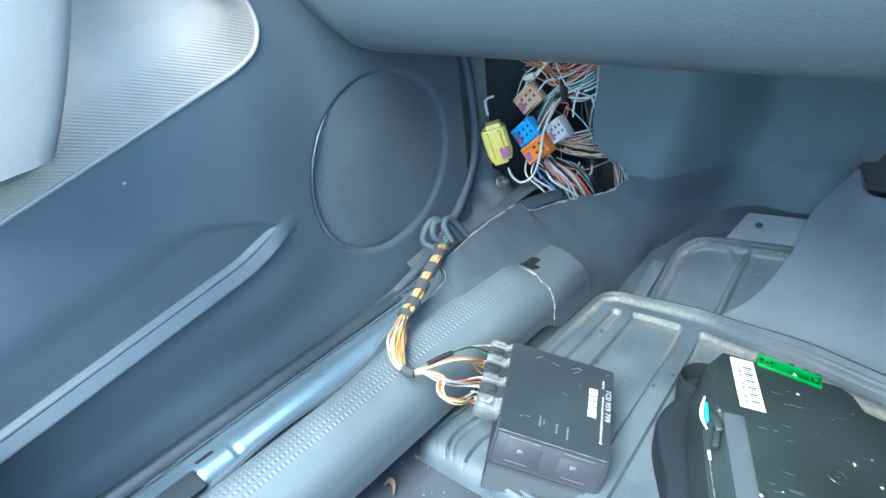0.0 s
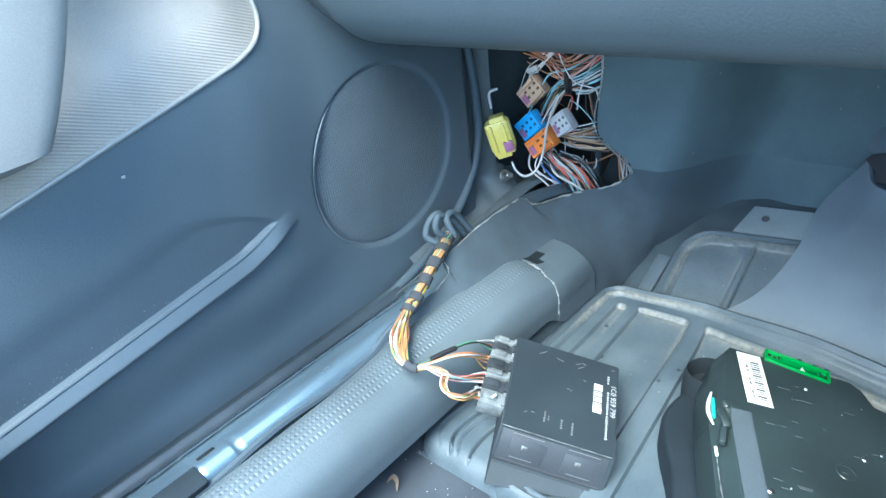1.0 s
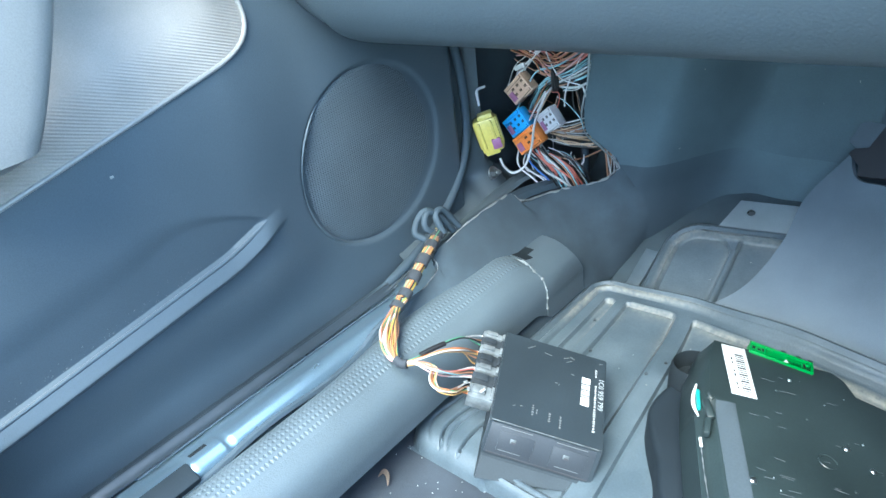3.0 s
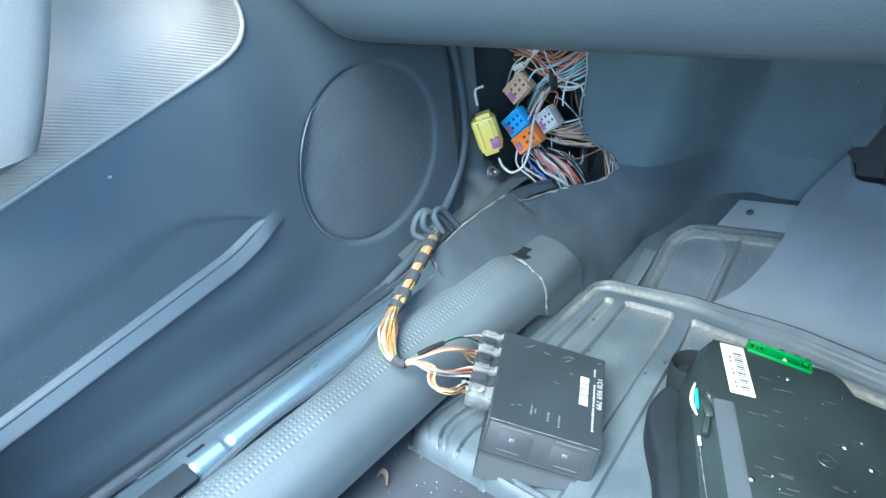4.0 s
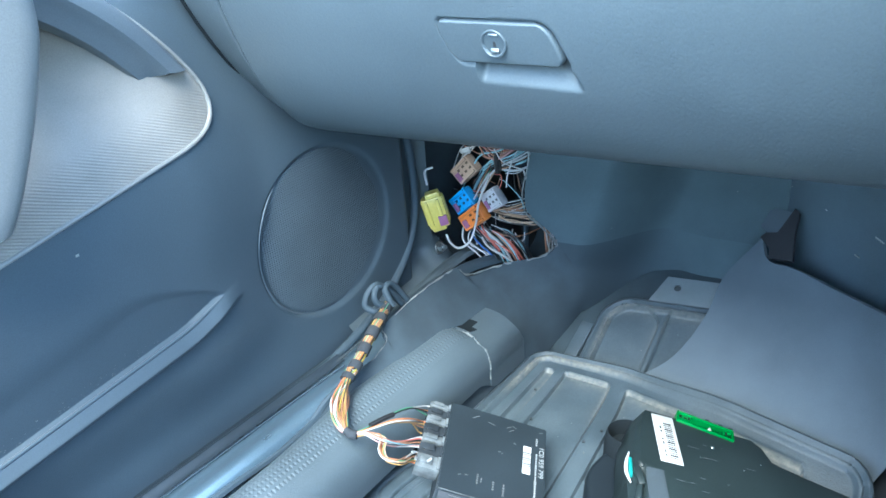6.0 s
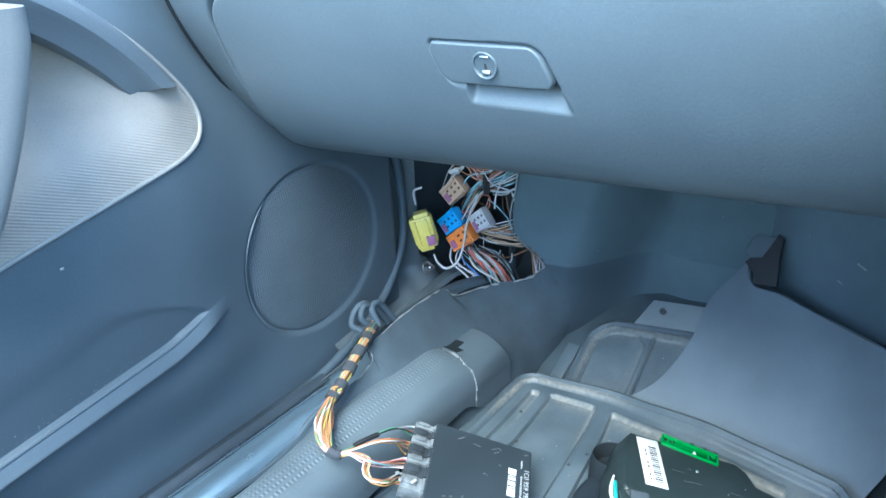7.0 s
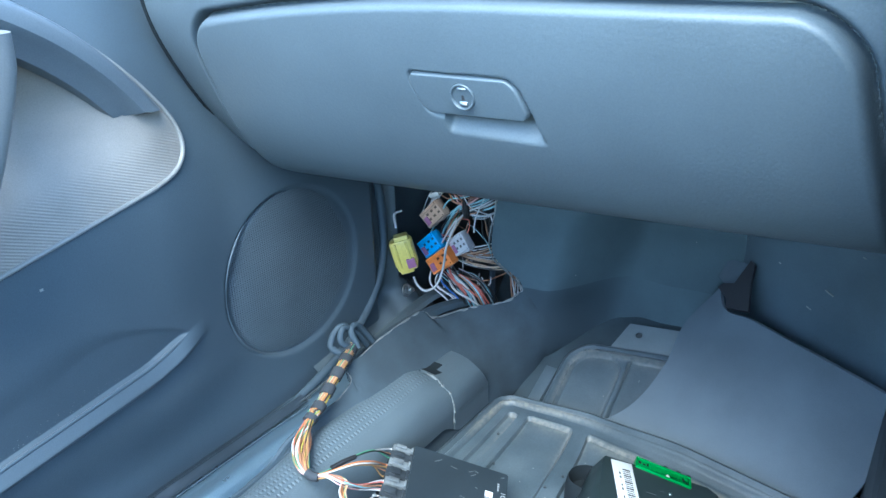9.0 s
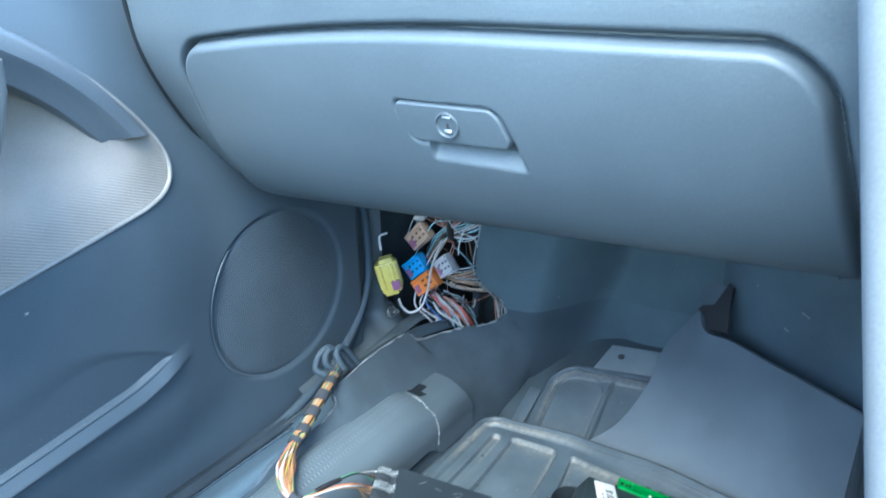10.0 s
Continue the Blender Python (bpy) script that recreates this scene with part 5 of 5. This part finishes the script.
bundle([(-0.44, 0.75, 0.185), (-0.41, 0.748, 0.185), (-0.39, 0.77, 0.18), (-0.37, 0.80, 0.185)], 12, EARTH, 0.006)
bundle([(-0.43, 0.75, 0.20), (-0.40, 0.75, 0.205), (-0.375, 0.80, 0.21)], 8, EARTH, 0.006)
bundle([(-0.375, 0.79, 0.18), (-0.365, 0.775, 0.165), (-0.36, 0.775, 0.13)], 6, ["brown", "red", "grey", "white"], 0.004)
bundle([(-0.51, 0.76, 0.24), (-0.49, 0.75, 0.27), (-0.47, 0.75, 0.29), (-0.45, 0.76, 0.32)], 5, ["grey", "white", "brown"], 0.006)
cord("strap", [(-0.402, 0.775, 0.30), (-0.400, 0.772, 0.25), (-0.399, 0.772, 0.19), (-0.399, 0.775, 0.11)], 0.007, seal_rubber, loom, "black upright strap", n=20, sides=8, flat=0.4)
# thick arcs out of the lower plugs
for k, (hue, dx) in enumerate((("white", 0.0), ("aqua", -0.006), ("red", -0.012), ("red", -0.016), ("white", -0.022), ("brown", 0.010), ("aqua", 0.014), ("red", 0.018))):
    x = -0.425 + dx
    cord("wire", [(x - 0.02, 0.728, 0.172 - 0.1 * abs(dx)), (x, 0.722 + 0.0008 * k, 0.165 - 0.1 * abs(dx)), (x + 0.018, 0.728, 0.145), (x + 0.024, 0.745, 0.105)], 0.0016 if k < 3 else 0.0012, PLASTIC[hue], loom, hue + " wire", n=30, sides=7)
# loose thin strands that cross the bundles
for k in range(26):
    x, z = rnd.uniform(-0.475, -0.385), rnd.uniform(0.13, 0.31)
    p = Vector((x, rnd.uniform(0.735, 0.765), z))
    d = Vector((rnd.uniform(-1, 1), rnd.uniform(-0.15, 0.25), rnd.uniform(-1, 1))) * 0.03
    bow = Vector((rnd.uniform(-1, 1), -0.3, rnd.uniform(-1, 1))) * 0.012
    hue = rnd.choice(["white", "brown", "black", "grey", "aqua", "tan", "red", "white"])
    q = [p - d, p - d * 0.4 + bow, p + d * 0.4 + bow * 0.7, p + d]
    for v in q:
        v.x = max(-0.5, min(-0.385, v.x))
        v.y = max(0.73, v.y)
    cord("wire", q, rnd.uniform(0.0006, 0.001), PLASTIC[hue], loom, hue + " wire", n=24, sides=6)
cord("white_lead", [(-0.475, 0.683, 0.172), (-0.470, 0.684, 0.160), (-0.458, 0.687, 0.153), (-0.443, 0.693, 0.164), (-0.436, 0.70, 0.19), (-0.437, 0.712, 0.22), (-0.434, 0.735, 0.25)], 0.0016, PLASTIC["white"], loom, "thick white lead", n=50, sides=8)
bundle([(-0.45, 0.745, 0.20), (-0.45, 0.728, 0.172), (-0.435, 0.722, 0.160), (-0.41, 0.73, 0.145), (-0.395, 0.745, 0.118), (-0.39, 0.76, 0.09)], 6, ["white", "aqua", "white", "red", "black"], 0.005, 0.0015)
bundle([(-0.455, 0.74, 0.19), (-0.462, 0.725, 0.16), (-0.45, 0.718, 0.148), (-0.43, 0.725, 0.135), (-0.42, 0.74, 0.10)], 5, ["white", "black", "navy", "grey"], 0.005)
bundle([(-0.40, 0.76, 0.26), (-0.395, 0.765, 0.23), (-0.385, 0.775, 0.20), (-0.37, 0.79, 0.16), (-0.36, 0.80, 0.12)], 7, ["black", "brown", "grey", "black"], 0.006)
cord("white_lead", [(-0.497, 0.675, 0.245), (-0.503, 0.68, 0.262), (-0.497, 0.69, 0.266)], 0.0017, PLASTIC["grey"], loom, "cut grey lead", n=20, sides=8)
cord("white_lead", [(-0.41, 0.74, 0.235), (-0.405, 0.735, 0.255), (-0.40, 0.74, 0.275)], 0.0012, PLASTIC["white"], loom, "thin white lead", n=20)
cord("cable_tie", [(-0.425, 0.743, 0.255), (-0.42, 0.735, 0.265), (-0.425, 0.74, 0.278), (-0.432, 0.75, 0.265)], 0.005, PLASTIC["black"], loom, "black tape wrap", n=16, sides=8)


def connector(name, hue, at, toward, up, size, cells, label):
    """Plug with stepped housing, terminal windows and a lilac lock slide."""
    o = thing(name, at, label, "connector", "loose plugs")
    m = frame_of(at, Vector(at) + Vector(toward), up)
    w, h, d = size
    bm = bmesh.new()
    box(bm, (w, h, d), m, 0.0012)
    box(bm, (w * 0.5, h * 1.12, d * 0.8), m @ Matrix.Translation((w * 0.22, 0, -d * 0.05)), 0.001)
    box(bm, (w * 0.9, h * 0.18, d * 0.5), m @ Matrix.Translation((0, h * 0.42, d * 0.4)), 0.0008)
    box(bm, (w * 0.9, h * 0.14, d * 0.5), m @ Matrix.Translation((0, -h * 0.42, d * 0.38)), 0.0008)
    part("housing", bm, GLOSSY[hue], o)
    for i in range(cells):
        slab("terminal_window", (w * 0.10, h * 0.13, 0.002), m @ Matrix.Translation((w * (0.05 + 0.26 * (i // 2) - (0.2 if cells > 4 else 0)), h * (0.18 if i % 2 else -0.14), d * 0.5)), SHADE[hue], o, "terminal window painted as a dark recess", 0.0)
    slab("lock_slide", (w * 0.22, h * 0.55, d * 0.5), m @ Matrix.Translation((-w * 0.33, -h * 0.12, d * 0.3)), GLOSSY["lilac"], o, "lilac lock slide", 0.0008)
    return o


yel = thing("airbag_plug", (-0.485, 0.683, 0.16), "yellow plastic plug with lilac lock hanging on a lead", "connector", "loose plugs")
MY = frame_of((-0.4885, 0.68, 0.2065), (-0.4755, 0.686, 0.152), (0.55, -0.8, 0.25))
bm = bmesh.new()
box(bm, (0.046, 0.029, 0.022), MY, 0.003)
box(bm, (0.040, 0.033, 0.016), MY @ Matrix.Translation((-0.002, 0, 0)), 0.003)
box(bm, (0.01, 0.02, 0.018), MY @ Matrix.Translation((-0.0235, 0.002, 0)), 0.002)
box(bm, (0.01, 0.02, 0.018), MY @ Matrix.Translation((0.0225, -0.002, 0)), 0.002)
box(bm, (0.036, 0.004, 0.005), MY @ Matrix.Translation((-0.002, 0.007, 0.0115)), 0.001)
box(bm, (0.036, 0.004, 0.005), MY @ Matrix.Translation((-0.002, -0.009, 0.0115)), 0.001)
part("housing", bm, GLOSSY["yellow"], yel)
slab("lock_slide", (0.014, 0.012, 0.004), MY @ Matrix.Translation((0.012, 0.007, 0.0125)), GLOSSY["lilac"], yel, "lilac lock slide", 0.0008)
connector("blue_plug", "blue", (-0.4725, 0.726, 0.2075), (0.8, 0.1, 0.75), (0.3, -0.9, 0.35), (0.034, 0.026, 0.018), 6, "blue plastic plug with lilac lock slide")
connector("orange_plug", "orange", (-0.4515, 0.72, 0.1895), (0.8, 0.1, 0.68), (0.3, -0.9, 0.35), (0.040, 0.024, 0.018), 4, "orange plastic plug with lilac lock slide")
connector("tan_plug", "tan", (-0.4725, 0.735, 0.252), (0.75, 0.1, 0.8), (0.3, -0.9, 0.35), (0.036, 0.025, 0.018), 6, "tan plastic plug with lilac lock slide")
connector("grey_plug", "grey", (-0.428, 0.735, 0.2155), (0.75, 0.1, 0.62), (0.3, -0.9, 0.35), (0.026, 0.026, 0.018), 6, "grey plastic plug among the wires")
clip = thing("white_clip", (-0.475, 0.735, 0.28), "small white plastic clip among the wires", "clip")
slab("body", (0.018, 0.008, 0.007), Matrix.Translation((-0.472, 0.735, 0.281)) @ pose(0, 0, 0, 0, -25, 0), PLASTIC["white"], clip, "", 0.002)

# crumbs on the floor
leafy = thing("dry_leaf", (-0.352, 0.296, 0.003), "small curled brown dry leaf on the carpet", "leaf")
cord("blade", [(-0.360, 0.294, 0.004), (-0.357, 0.300, 0.009), (-0.350, 0.299, 0.009), (-0.344, 0.292, 0.004)], 0.0022, leaf_brown, leafy, flat=0.3, n=16, taper=lambda t: 0.3 + math.sin(t * math.pi))
rnd = random.Random(5)
bm = bmesh.new()
for k in range(65):
    x, y = rnd.uniform(-0.385, -0.25), rnd.uniform(0.2, 0.35)
    if k > 34:
        x, y = rnd.uniform(-0.33, 0.02), rnd.uniform(0.38, 0.82)
    box(bm, (rnd.uniform(0.0005, 0.0016), 0.0007, 0.0006), Matrix.Translation((x, y, toe(y) + (0.004 if k <= 34 else 0.0125))) @ pose(0, 0, 0, 0, 0, rnd.uniform(0, 180)))
for k in range(16):
    x, z = rnd.uniform(-0.30, 0.02), rnd.uniform(0.17, 0.36)
    box(bm, (rnd.uniform(0.0008, 0.0025), 0.0006, 0.0007), Matrix.Translation((x, felt_y(x, z) - 0.0015, z)) @ pose(0, 0, 0, 0, rnd.uniform(0, 180), 0))
crumbs = part("crumbs", bm, dust, None, smooth=False)
tagged(crumbs, "pale crumbs and grit scattered on carpet, mats and felt", "crumbs", kind="stuff")
